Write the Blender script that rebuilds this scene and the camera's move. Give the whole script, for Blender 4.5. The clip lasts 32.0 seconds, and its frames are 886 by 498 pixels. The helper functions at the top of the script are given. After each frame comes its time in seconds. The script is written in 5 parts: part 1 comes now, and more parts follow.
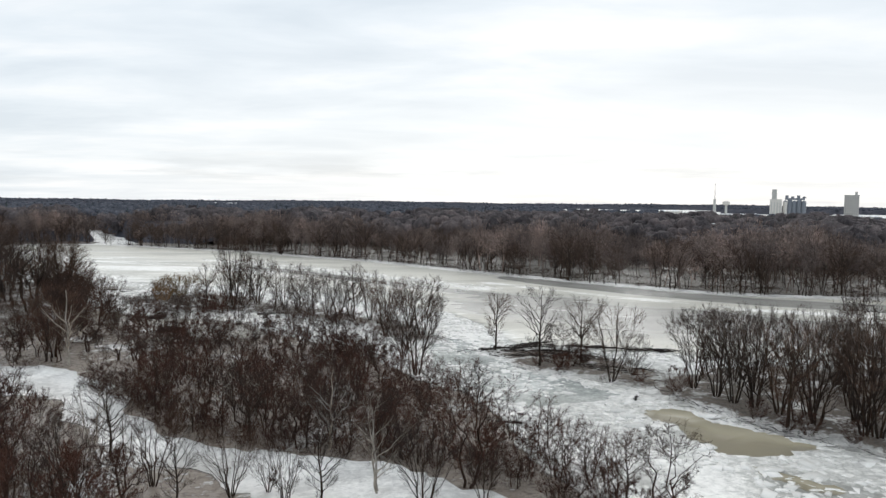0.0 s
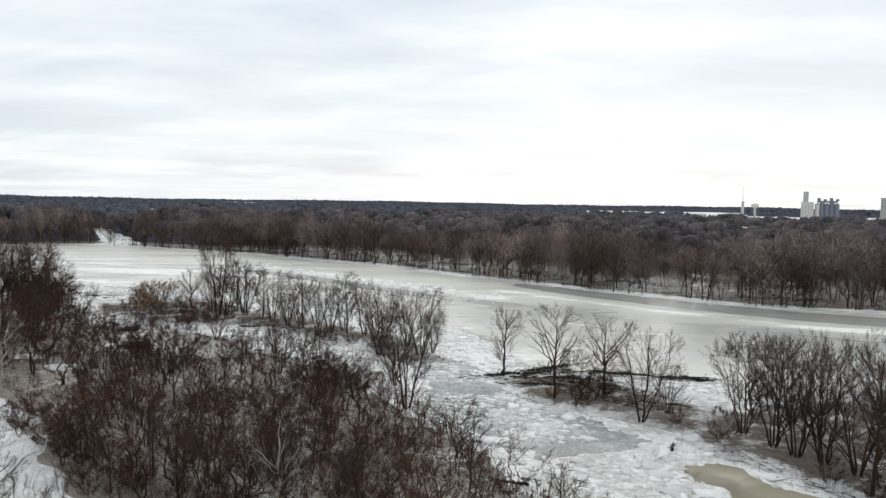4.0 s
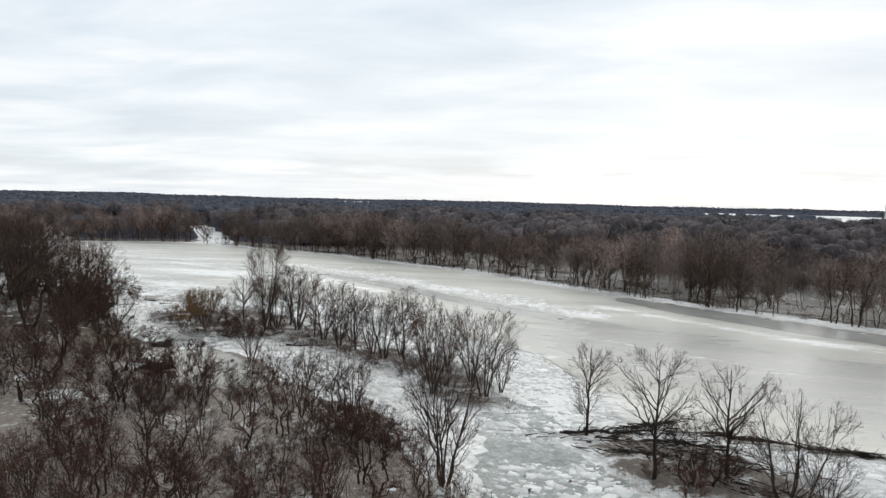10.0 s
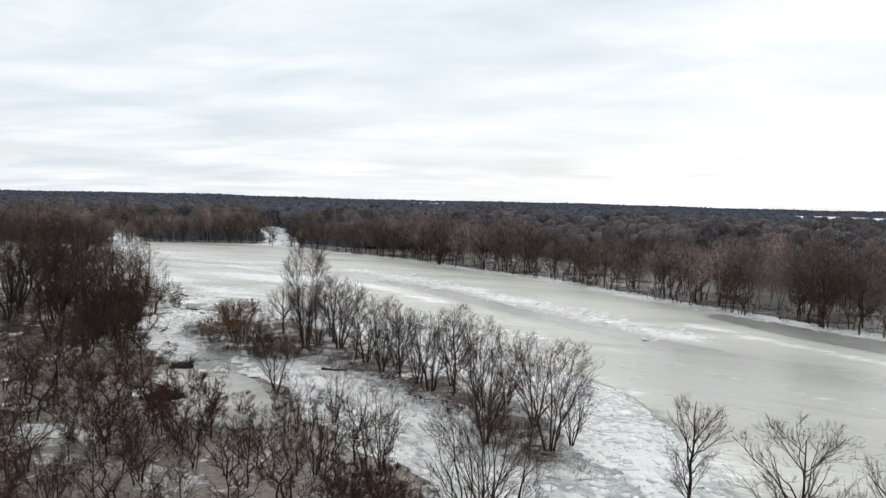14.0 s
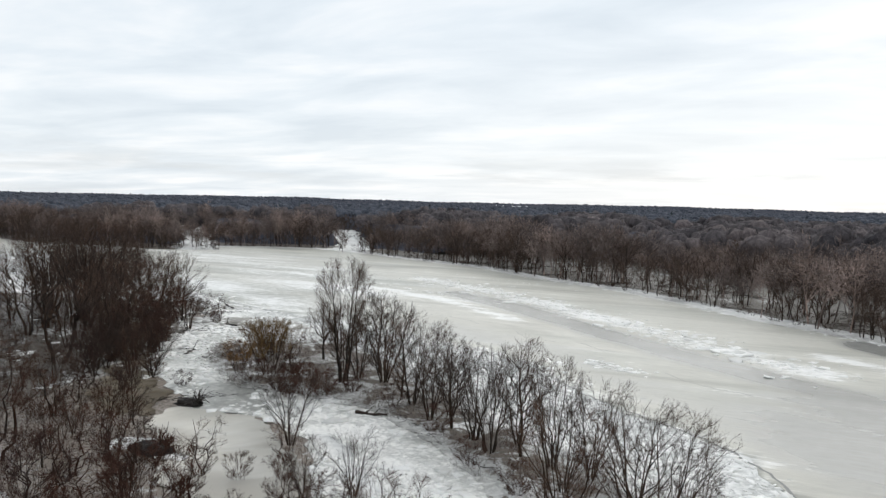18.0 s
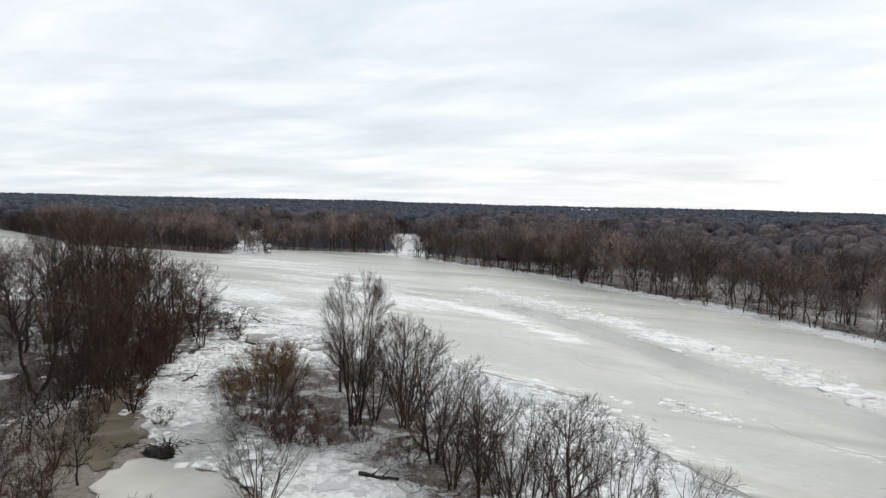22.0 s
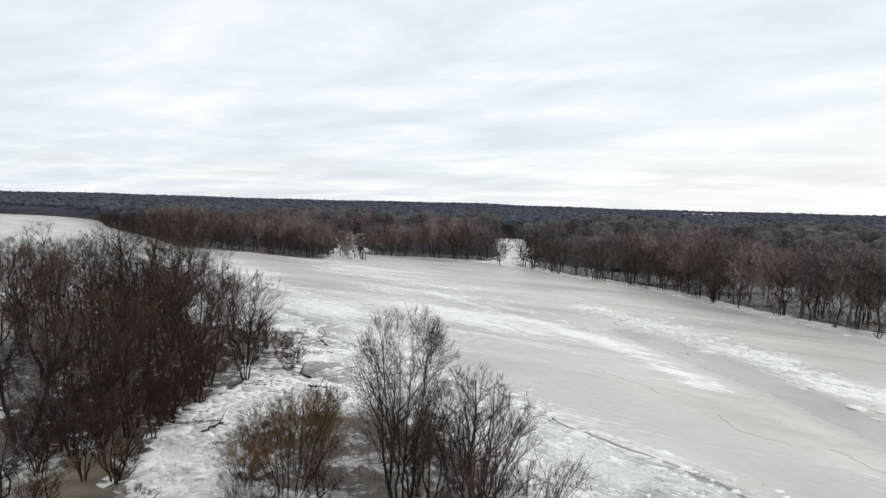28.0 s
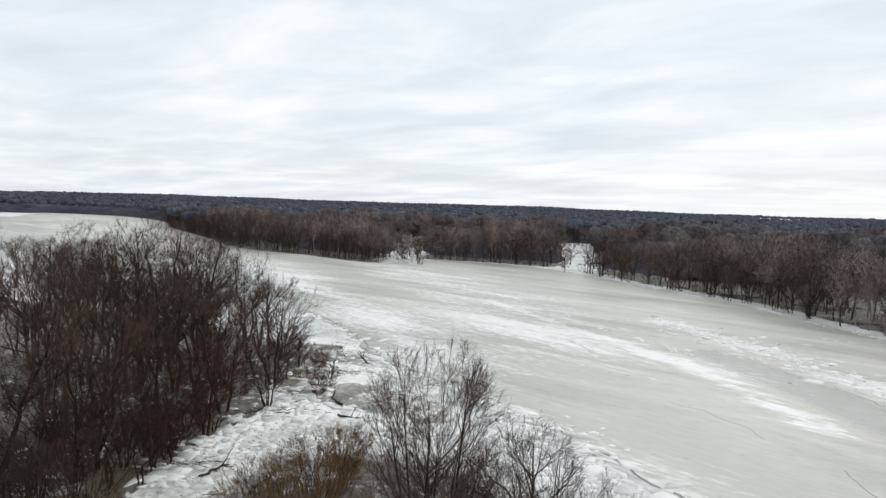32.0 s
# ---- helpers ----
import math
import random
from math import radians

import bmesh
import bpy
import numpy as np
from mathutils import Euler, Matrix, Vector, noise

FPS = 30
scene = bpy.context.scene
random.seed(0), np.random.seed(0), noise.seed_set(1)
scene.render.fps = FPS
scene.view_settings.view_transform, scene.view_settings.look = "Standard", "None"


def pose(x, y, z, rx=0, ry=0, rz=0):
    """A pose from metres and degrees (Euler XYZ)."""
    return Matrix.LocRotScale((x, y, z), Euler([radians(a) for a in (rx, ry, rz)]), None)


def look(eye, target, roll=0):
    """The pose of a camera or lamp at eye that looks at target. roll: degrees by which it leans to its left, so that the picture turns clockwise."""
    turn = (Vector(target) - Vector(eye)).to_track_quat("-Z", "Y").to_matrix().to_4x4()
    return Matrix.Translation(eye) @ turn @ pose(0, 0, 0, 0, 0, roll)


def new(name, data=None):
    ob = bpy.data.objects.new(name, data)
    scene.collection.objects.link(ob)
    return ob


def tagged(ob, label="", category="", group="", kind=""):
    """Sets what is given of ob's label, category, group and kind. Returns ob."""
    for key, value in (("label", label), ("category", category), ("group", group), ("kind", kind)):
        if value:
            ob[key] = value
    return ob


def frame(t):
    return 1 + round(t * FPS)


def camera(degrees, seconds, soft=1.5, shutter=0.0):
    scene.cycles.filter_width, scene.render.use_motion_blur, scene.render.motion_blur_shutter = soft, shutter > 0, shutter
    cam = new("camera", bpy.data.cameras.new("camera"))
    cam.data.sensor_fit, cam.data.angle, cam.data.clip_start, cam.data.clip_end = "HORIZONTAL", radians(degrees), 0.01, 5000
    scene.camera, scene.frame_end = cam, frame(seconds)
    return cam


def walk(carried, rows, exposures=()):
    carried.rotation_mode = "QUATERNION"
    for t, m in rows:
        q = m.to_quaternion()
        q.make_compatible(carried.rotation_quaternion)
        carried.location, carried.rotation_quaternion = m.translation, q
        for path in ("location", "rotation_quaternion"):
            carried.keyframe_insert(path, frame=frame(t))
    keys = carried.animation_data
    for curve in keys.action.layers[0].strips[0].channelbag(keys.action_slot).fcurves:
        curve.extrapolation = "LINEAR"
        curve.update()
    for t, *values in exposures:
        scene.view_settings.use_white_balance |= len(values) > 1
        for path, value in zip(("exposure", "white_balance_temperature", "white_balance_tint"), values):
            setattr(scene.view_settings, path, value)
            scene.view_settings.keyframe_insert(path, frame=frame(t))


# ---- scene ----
from mathutils import geometry

cam = camera(63.28, 32.0, soft=1.4)
PATH = [
    (0, (-0.46, -2.17, 30.8), (-0.37, 97.59, 23.82), 0.61),
    (0.5, (-0.01, 0.6, 30.69), (0.14, 100.35, 23.71), 0.62),
    (1, (0.43, 3.28, 30.65), (0.38, 103.04, 23.72), 0.68),
    (1.5, (0.88, 5.87, 30.66), (0.57, 105.64, 23.76), 0.68),
    (2, (1.34, 8.42, 30.69), (0.51, 108.18, 23.8), 0.75),
    (2.5, (1.82, 10.95, 30.74), (0.58, 110.7, 23.81), 0.78),
    (4.5, (3.75, 21.01, 30.82), (0.28, 120.71, 23.89), 1.00),
    (5, (4.32, 23.43, 30.84), (-0.08, 123.1, 23.95), 1.05),
    (5.5, (4.94, 25.78, 30.84), (-1.88, 125.31, 23.93), 1.14),
    (6, (5.54, 28.12, 30.88), (-3.66, 127.46, 23.98), 1.22),
    (6.5, (6.1, 30.49, 30.89), (-4.42, 129.7, 23.96), 1.26),
    (7, (6.59, 32.91, 30.91), (-4.92, 132.0, 23.95), 1.26),
    (7.5, (7.03, 35.36, 30.94), (-5.88, 134.28, 23.97), 1.31),
    (8, (7.41, 37.84, 30.94), (-6.99, 136.55, 23.95), 1.29),
    (8.5, (7.76, 40.33, 30.92), (-7.68, 138.88, 23.92), 1.35),
    (9, (7.99, 42.83, 30.84), (-8.33, 141.24, 23.78), 1.31),
    (9.5, (8.08, 45.37, 30.89), (-9.1, 143.63, 23.77), 1.34),
    (10, (8.07, 47.91, 30.85), (-9.84, 146.03, 23.68), 1.35),
    (10.5, (7.98, 50.5, 30.72), (-10.73, 148.47, 23.49), 1.42),
    (11, (7.83, 53.18, 30.57), (-11.89, 150.95, 23.33), 1.42),
    (11.5, (7.71, 55.94, 30.44), (-13.84, 153.32, 23.21), 1.49),
    (12, (7.59, 58.75, 30.39), (-15.36, 155.81, 23.12), 1.52),
    (12.5, (7.43, 61.57, 30.44), (-16.35, 158.44, 23.17), 1.51),
    (13, (7.22, 64.49, 30.55), (-17.49, 161.12, 23.29), 1.46),
    (13.5, (6.88, 67.57, 30.7), (-19.54, 163.75, 23.45), 1.44),
    (14, (6.45, 70.77, 30.79), (-21.81, 166.42, 23.58), 1.41),
    (14.5, (5.92, 74.06, 30.82), (-23.9, 169.24, 23.63), 1.40),
    (16.5, (3.08, 87.69, 30.69), (-32.74, 180.79, 23.6), 1.34),
    (17, (2.34, 91.06, 30.59), (-34.77, 183.64, 23.51), 1.35),
    (17.5, (1.62, 94.32, 30.5), (-36.48, 186.51, 23.43), 1.35),
    (18, (0.95, 97.48, 30.44), (-38.19, 189.23, 23.39), 1.35),
    (18.5, (0.34, 100.53, 30.4), (-39.91, 191.8, 23.42), 1.32),
    (19, (-0.2, 103.49, 30.35), (-41.46, 194.31, 23.41), 1.25),
    (19.5, (-0.76, 106.41, 30.28), (-42.96, 196.8, 23.28), 1.28),
    (20, (-1.36, 109.33, 30.25), (-44.49, 199.28, 23.3), 1.29),
    (20.5, (-2.02, 112.25, 30.26), (-46.05, 201.76, 23.31), 1.33),
    (21, (-2.76, 115.11, 30.27), (-47.73, 204.16, 23.35), 1.31),
    (21.5, (-3.57, 117.91, 30.27), (-49.9, 206.27, 23.4), 1.27),
    (22, (-4.42, 120.64, 30.28), (-52.14, 208.25, 23.45), 1.33),
    (22.5, (-5.29, 123.3, 30.29), (-54.31, 210.19, 23.47), 1.34),
    (23, (-6.14, 125.88, 30.29), (-56.31, 212.12, 23.53), 1.33),
    (23.5, (-7.02, 128.37, 30.27), (-58.14, 214.05, 23.46), 1.32),
    (24, (-7.97, 130.8, 30.23), (-60.08, 215.88, 23.37), 1.39),
    (24.5, (-9.01, 133.18, 30.19), (-62.24, 217.55, 23.31), 1.41),
    (25, (-10.12, 135.49, 30.19), (-64.54, 219.11, 23.31), 1.46),
    (25.5, (-11.28, 137.71, 30.22), (-66.86, 220.55, 23.38), 1.53),
    (27.5, (-16.03, 146.22, 30.36), (-75.87, 226.05, 23.62), 1.62),
    (28, (-17.21, 148.27, 30.36), (-77.88, 227.47, 23.56), 1.60),
    (28.5, (-18.45, 150.24, 30.39), (-79.97, 228.79, 23.62), 1.61),
    (29, (-19.68, 152.18, 30.4), (-81.64, 230.38, 23.59), 1.62),
    (29.5, (-20.88, 154.12, 30.38), (-82.89, 232.28, 23.57), 1.60),
    (30, (-22.04, 156.09, 30.32), (-84.42, 233.95, 23.51), 1.64),
    (30.5, (-23.23, 158.05, 30.21), (-86.95, 234.82, 23.42), 1.66),
    (31, (-24.54, 159.97, 30.08), (-89.62, 235.59, 23.31), 1.74),
    (31.5, (-25.99, 161.81, 29.92), (-92.36, 236.3, 23.22), 1.88),
    (32, (-27.54, 163.57, 29.77), (-94.98, 237.11, 23.13), 1.90),
]
walk(cam, [(t, look(eye, target, roll)) for t, eye, target, roll in PATH])

# ---- sky and sun ----
world = bpy.data.worlds.new("overcast_sky")
scene.world = world
world.use_nodes = True
wn, wl = world.node_tree.nodes, world.node_tree.links
wn.clear()


def wnode(kind, **values):
    n = wn.new(kind)
    for key, value in values.items():
        n.inputs[key].default_value = value
    return n


sky = wn.new("ShaderNodeTexSky")
sky.sky_type, sky.sun_disc = "NISHITA", False
sky.sun_elevation, sky.sun_rotation = radians(32), radians(12)
coord = wn.new("ShaderNodeTexCoord")
split = wn.new("ShaderNodeSeparateXYZ")
wl.new(coord.outputs["Generated"], split.inputs[0])


def wmath(op, a, b=None, clamp=False):
    n = wn.new("ShaderNodeMath")
    n.operation, n.use_clamp = op, clamp
    for slot, v in enumerate((a, b)):
        if v is None:
            continue
        if isinstance(v, (int, float)):
            n.inputs[slot].default_value = v
        else:
            wl.new(v, n.inputs[slot])
    return n.outputs[0]


def wramp(fac, stops):
    n = wn.new("ShaderNodeValToRGB")
    while len(n.color_ramp.elements) < len(stops):
        n.color_ramp.elements.new(0.5)
    for e, (at, c) in zip(n.color_ramp.elements, stops):
        e.position, e.color = at, (*c, 1)
    wl.new(fac, n.inputs[0])
    return n.outputs[0]


height = wmath("ADD", wmath("MAXIMUM", split.outputs["Z"], 0.0), 0.10)
deck = wn.new("ShaderNodeCombineXYZ")
wl.new(wmath("DIVIDE", split.outputs["X"], height), deck.inputs[0])
wl.new(wmath("DIVIDE", split.outputs["Y"], height), deck.inputs[1])
turned = wn.new("ShaderNodeMapping")
turned.inputs["Rotation"].default_value = (0, 0, radians(-18))
turned.inputs["Scale"].default_value = (0.8, 1.35, 1)
wl.new(deck.outputs[0], turned.inputs[0])
banks = wnode("ShaderNodeTexNoise", Scale=0.85, Detail=6.0, Roughness=0.55, Distortion=0.3)
wl.new(turned.outputs[0], banks.inputs["Vector"])
cover = wramp(banks.outputs["Fac"], [(0.33, (0.68, 0.76, 0.835)), (0.5, (0.815, 0.885, 0.945)), (0.66, (1.0, 1.02, 1.04))])
glow = wmath("MULTIPLY", wramp(split.outputs["Z"], [(0.0, (1, 1, 1)), (0.26, (0, 0, 0))]),
             wramp(wmath("ADD", wmath("MULTIPLY", split.outputs["X"], 0.5), wmath("MULTIPLY", split.outputs["Y"], 0.5)), [(0.1, (0.25, 0.25, 0.25)), (0.62, (1, 1, 1))]))
lit = wn.new("ShaderNodeMix")
lit.data_type = "RGBA"
wl.new(wmath("MULTIPLY", glow, 0.85, True), lit.inputs["Factor"])
wl.new(cover, lit.inputs["A"])
lit.inputs["B"].default_value = (1.06, 1.06, 1.05, 1)
bars = wn.new("ShaderNodeMapping")
bars.inputs["Scale"].default_value = (3.4, 3.4, 36)
wl.new(coord.outputs["Generated"], bars.inputs[0])
scud = wnode("ShaderNodeTexNoise", Scale=1.6, Detail=5.0, Roughness=0.6)
wl.new(bars.outputs[0], scud.inputs["Vector"])
low = wramp(split.outputs["Z"], [(0.0, (0.75, 0.75, 0.75)), (0.012, (0, 0, 0)), (0.03, (1, 1, 1)), (0.075, (0, 0, 0))])
scudded = wn.new("ShaderNodeMix")
scudded.data_type = "RGBA"
wl.new(wmath("MULTIPLY", low, wmath("MULTIPLY", wramp(scud.outputs["Fac"], [(0.48, (0, 0, 0)), (0.66, (1, 1, 1))]), 0.7)), scudded.inputs["Factor"])
wl.new(lit.outputs["Result"], scudded.inputs["A"])
scudded.inputs["B"].default_value = (0.72, 0.755, 0.78, 1)
clear = wn.new("ShaderNodeMix")
clear.data_type, clear.blend_type = "RGBA", "ADD"
clear.inputs["Factor"].default_value = 0.006
wl.new(scudded.outputs["Result"], clear.inputs["A"])
wl.new(sky.outputs[0], clear.inputs["B"])
back = wnode("ShaderNodeBackground", Strength=0.96)
wl.new(clear.outputs["Result"], back.inputs["Color"])
wl.new(back.outputs[0], wn.new("ShaderNodeOutputWorld").inputs["Surface"])

sun = new("sun", bpy.data.lights.new("sun", "SUN"))
sun.data.energy, sun.data.angle, sun.data.color = 0.9, radians(75), (1.0, 0.95, 0.87)
sun.matrix_world = look((0, 0, 0), (-0.18, -0.83, -0.53))


# ---- materials ----
def material(name, rough=0.9, metal=0.0):
    m = bpy.data.materials.new(name)
    m.use_nodes = True
    b = m.node_tree.nodes["Principled BSDF"]
    b.inputs["Roughness"].default_value, b.inputs["Metallic"].default_value = rough, metal
    return m, m.node_tree.nodes, m.node_tree.links, b


def node(nodes, kind, **values):
    n = nodes.new(kind)
    for key, value in values.items():
        n.inputs[key].default_value = value
    return n


def place_coord(nodes, links, scale=(1, 1, 1), turn=0.0):
    g = nodes.new("ShaderNodeNewGeometry")
    mp = nodes.new("ShaderNodeMapping")
    mp.inputs["Rotation"].default_value = (0, 0, radians(turn))
    mp.inputs["Scale"].default_value = scale
    links.new(g.outputs["Position"], mp.inputs[0])
    return mp.outputs[0]


def noise_at(nodes, links, vec, scale, detail=5.0, rough=0.55, warp=0.0):
    n = node(nodes, "ShaderNodeTexNoise", Scale=scale, Detail=detail, Roughness=rough, Distortion=warp)
    links.new(vec, n.inputs["Vector"])
    return n.outputs["Fac"]


def ramp(nodes, links, fac, stops):
    n = nodes.new("ShaderNodeValToRGB")
    while len(n.color_ramp.elements) < len(stops):
        n.color_ramp.elements.new(0.5)
    for e, (at, c) in zip(n.color_ramp.elements, stops):
        e.position, e.color = at, (*(c if isinstance(c, tuple) else (c, c, c)), 1)
    links.new(fac, n.inputs[0])
    return n.outputs[0]


def mix(nodes, links, fac, a, b, blend="MIX"):
    n = nodes.new("ShaderNodeMix")
    n.data_type, n.blend_type = "RGBA", blend
    for slot, v in (("Factor", fac), ("A", a), ("B", b)):
        if isinstance(v, tuple):
            n.inputs[slot].default_value = (*v, 1)
        elif isinstance(v, (int, float)):
            n.inputs[slot].default_value = v if slot == "Factor" else (v, v, v, 1)
        else:
            links.new(v, n.inputs[slot])
    return n.outputs["Result"]


def bump(nodes, links, b, fac, strength, distance):
    n = node(nodes, "ShaderNodeBump", Strength=strength, Distance=distance)
    links.new(fac, n.inputs["Height"])
    links.new(n.outputs[0], b.inputs["Normal"])


def attribute(nodes, name):
    n = nodes.new("ShaderNodeAttribute")
    n.attribute_name = name
    return n.outputs["Fac"]


def bark(name, dark, pale, rough=0.9):
    """Bark and twigs: two tones by noise, and a tint of its own for each tree."""
    m, n, l, b = material(name, rough)
    vec = place_coord(n, l, (1, 1, 0.35))
    fac = noise_at(n, l, vec, 2.6, 6, 0.65)
    tone = ramp(n, l, fac, [(0.35, dark), (0.7, pale)])
    info = n.new("ShaderNodeObjectInfo")
    tint = ramp(n, l, info.outputs["Random"], [(0.0, (0.75, 0.78, 0.84)), (0.5, (1.0, 0.96, 0.92)), (1.0, (1.28, 1.08, 0.95))])
    l.new(mix(n, l, 1.0, tone, tint, "MULTIPLY"), b.inputs["Base Color"])
    bump(n, l, b, noise_at(n, l, vec, 14, 4), 0.5, 0.03)
    b.inputs["Specular IOR Level"].default_value = 0.12
    return m


BARK = bark("grey_brown_bark", (0.018, 0.013, 0.010), (0.068, 0.051, 0.041))
BARK_RED = bark("dark_red_brown_bark", (0.020, 0.012, 0.009), (0.066, 0.040, 0.031))
BARK_PALE = bark("pale_mottled_bark", (0.22, 0.195, 0.16), (0.62, 0.575, 0.51), 0.75)
TWIG = bark("brown_twigs", (0.034, 0.025, 0.021), (0.088, 0.062, 0.051))
TWIG_RED = bark("red_brown_twigs", (0.042, 0.024, 0.019), (0.102, 0.057, 0.045))
TWIG_GOLD = bark("golden_willow_twigs", (0.125, 0.072, 0.028), (0.265, 0.158, 0.060))
TWIG_PALE = bark("light_brown_twigs", (0.055, 0.039, 0.032), (0.135, 0.096, 0.077))
LOGS = bark("wet_dark_driftwood", (0.014, 0.012, 0.011), (0.06, 0.05, 0.044), 0.6)


def woods_bark(name, dark, pale):
    m, n, l, b = material(name)
    g = n.new("ShaderNodeNewGeometry")
    patch = noise_at(n, l, place_coord(n, l), 0.022, 4, 0.6)
    patch = mix(n, l, 0.6, patch, noise_at(n, l, place_coord(n, l, (1, 1, 0.3)), 0.14, 2, 0.5))
    tone = ramp(n, l, patch, [(0.38, dark), (0.62, pale)])
    each = ramp(n, l, g.outputs["Random Per Island"], [(0.0, 0.86), (1.0, 1.16)])
    grain = noise_at(n, l, place_coord(n, l, (1, 1, 0.5)), 0.55, 4, 0.7)
    tone = mix(n, l, 1.0, tone, ramp(n, l, grain, [(0.36, 0.62), (0.64, 1.34)]), "MULTIPLY")
    bump(n, l, b, grain, 0.8, 1.2)
    tree = ramp(n, l, attribute(n, "tone"), [(0.0, (0.46, 0.47, 0.50)), (0.5, (1.0, 1.0, 1.0)), (1.0, (1.7, 1.58, 1.5))])
    l.new(mix(n, l, 1.0, mix(n, l, 1.0, tone, each, "MULTIPLY"), tree, "MULTIPLY"), b.inputs["Base Color"])
    b.inputs["Specular IOR Level"].default_value = 0.1
    return m


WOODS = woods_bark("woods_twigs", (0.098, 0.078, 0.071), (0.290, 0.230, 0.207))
# inner woods: same twigs, darker and cooled partway towards the painted far haze
WOODS_MID = woods_bark("part_hazed_twigs", (0.054, 0.049, 0.053), (0.122, 0.106, 0.107))
# far woods: the blue cast of distance haze is put into the twig colours
WOODS_HAZED = woods_bark("hazed_woods", (0.056, 0.063, 0.080), (0.098, 0.105, 0.126))
EVERGREEN = woods_bark("evergreen_needles", (0.016, 0.026, 0.022), (0.035, 0.048, 0.04))


def add(nodes, links, a, b, k):
    """a + (b - 0.5) * k"""
    n = nodes.new("ShaderNodeMath")
    n.operation = "MULTIPLY_ADD"
    links.new(b, n.inputs[0])
    n.inputs[1].default_value = k
    m = nodes.new("ShaderNodeMath")
    m.operation = "SUBTRACT"
    links.new(a, m.inputs[0])
    m.inputs[1].default_value = k / 2
    links.new(m.outputs[0], n.inputs[2])
    return n.outputs[0]


def river_material():
    """River ice: beige-grey sheet, wet grey lanes and white wind-packed ridges where the plan has them."""
    m, n, l, b = material("river_ice", 0.42)
    streak = noise_at(n, l, place_coord(n, l, (0.016, 0.085, 1), 36), 1.0, 7, 0.6, 0.7)
    broad = noise_at(n, l, place_coord(n, l, (0.012, 0.03, 1), 36), 1.0, 4, 0.5, 0.4)
    fine = noise_at(n, l, place_coord(n, l, (0.35, 1.2, 1), 36), 1.0, 7, 0.68, 0.3)
    speck = noise_at(n, l, place_coord(n, l, (0.5, 1.0, 1), 36), 0.9, 3, 0.5)
    ice = ramp(n, l, streak, [(0.26, (0.385, 0.366, 0.315)), (0.44, (0.550, 0.525, 0.462)), (0.58, (0.635, 0.608, 0.540)), (0.74, (0.80, 0.77, 0.71))])
    ice = mix(n, l, 1.0, ice, ramp(n, l, broad, [(0.32, (0.80, 0.82, 0.82)), (0.55, (1.0, 1.0, 1.0))]), "MULTIPLY")
    wet = ramp(n, l, add(n, l, attribute(n, "wet"), streak, 0.9), [(0.34, 0.0), (0.74, 0.9)])
    ice = mix(n, l, wet, ice, mix(n, l, streak, (0.225, 0.222, 0.208), (0.41, 0.398, 0.37)))
    white = ramp(n, l, add(n, l, add(n, l, attribute(n, "white"), streak, 2.0), fine, 1.6), [(0.38, 0.0), (0.82, 0.95)])
    ice = mix(n, l, white, ice, (0.93, 0.91, 0.88))
    ice = mix(n, l, ramp(n, l, speck, [(0.66, 0.0), (0.72, 0.55)]), ice, (0.30, 0.31, 0.30))
    ice = mix(n, l, 0.5, ice, ramp(n, l, fine, [(0.28, 0.74), (0.68, 1.16)]), "MULTIPLY")
    l.new(ice, b.inputs["Base Color"])
    l.new(ramp(n, l, wet, [(0.0, 0.42), (1.0, 0.22)]), b.inputs["Roughness"])
    bump(n, l, b, mix(n, l, white, fine, streak, "ADD"), 0.25, 0.2)
    return m


def plates(n, l, vec, cell, deep, wet, white, at=0.5):
    """Pale plates with darker wet seams, and drifted snow on part of them."""
    warp = node(n, "ShaderNodeTexNoise", Scale=0.45, Detail=4.0)
    l.new(vec, warp.inputs["Vector"])
    bent = mix(n, l, 1.0, vec, mix(n, l, 1.0, warp.outputs["Color"], 2.2, "MULTIPLY"), "ADD")
    v = node(n, "ShaderNodeTexVoronoi", Scale=cell)
    v.feature = "DISTANCE_TO_EDGE"
    l.new(bent, v.inputs["Vector"])
    c = node(n, "ShaderNodeTexVoronoi", Scale=cell)
    l.new(bent, c.inputs["Vector"])
    patch = noise_at(n, l, vec, 0.05, 7, 0.64, 0.8)
    grain = noise_at(n, l, vec, 1.1, 8, 0.76, 0.4)
    seam = ramp(n, l, add(n, l, v.outputs["Distance"], grain, 0.5), [(0.0, 0.6), (0.16, 0.0)])
    each = ramp(n, l, c.outputs["Color"], [(0.15, 0.74), (0.8, 1.1)])
    tone = ramp(n, l, add(n, l, patch, grain, 0.25), [(at - 0.14, deep), (at - 0.03, wet), (at + 0.10, white)])
    broken = ramp(n, l, patch, [(at - 0.04, 1.0), (at + 0.14, 0.15)])
    tone = mix(n, l, broken, tone, mix(n, l, 1.0, tone, each, "MULTIPLY"))
    tone = mix(n, l, mix(n, l, 1.0, broken, seam, "MULTIPLY"), tone, deep)
    tone = mix(n, l, 0.6, tone, ramp(n, l, grain, [(0.28, 0.74), (0.62, 1.12)]), "MULTIPLY")
    return tone, patch, grain, seam


def broken_ice(name, deep, wet, white, cell=0.5, at=0.5):
    m, n, l, b = material(name, 0.6)
    tone, patch, grain, seam = plates(n, l, place_coord(n, l), cell, deep, wet, white, at)
    l.new(tone, b.inputs["Base Color"])
    l.new(ramp(n, l, patch, [(0.38, 0.35), (0.55, 0.85)]), b.inputs["Roughness"])
    bump(n, l, b, mix(n, l, 0.4, grain, seam), 0.6, 0.2)
    return m


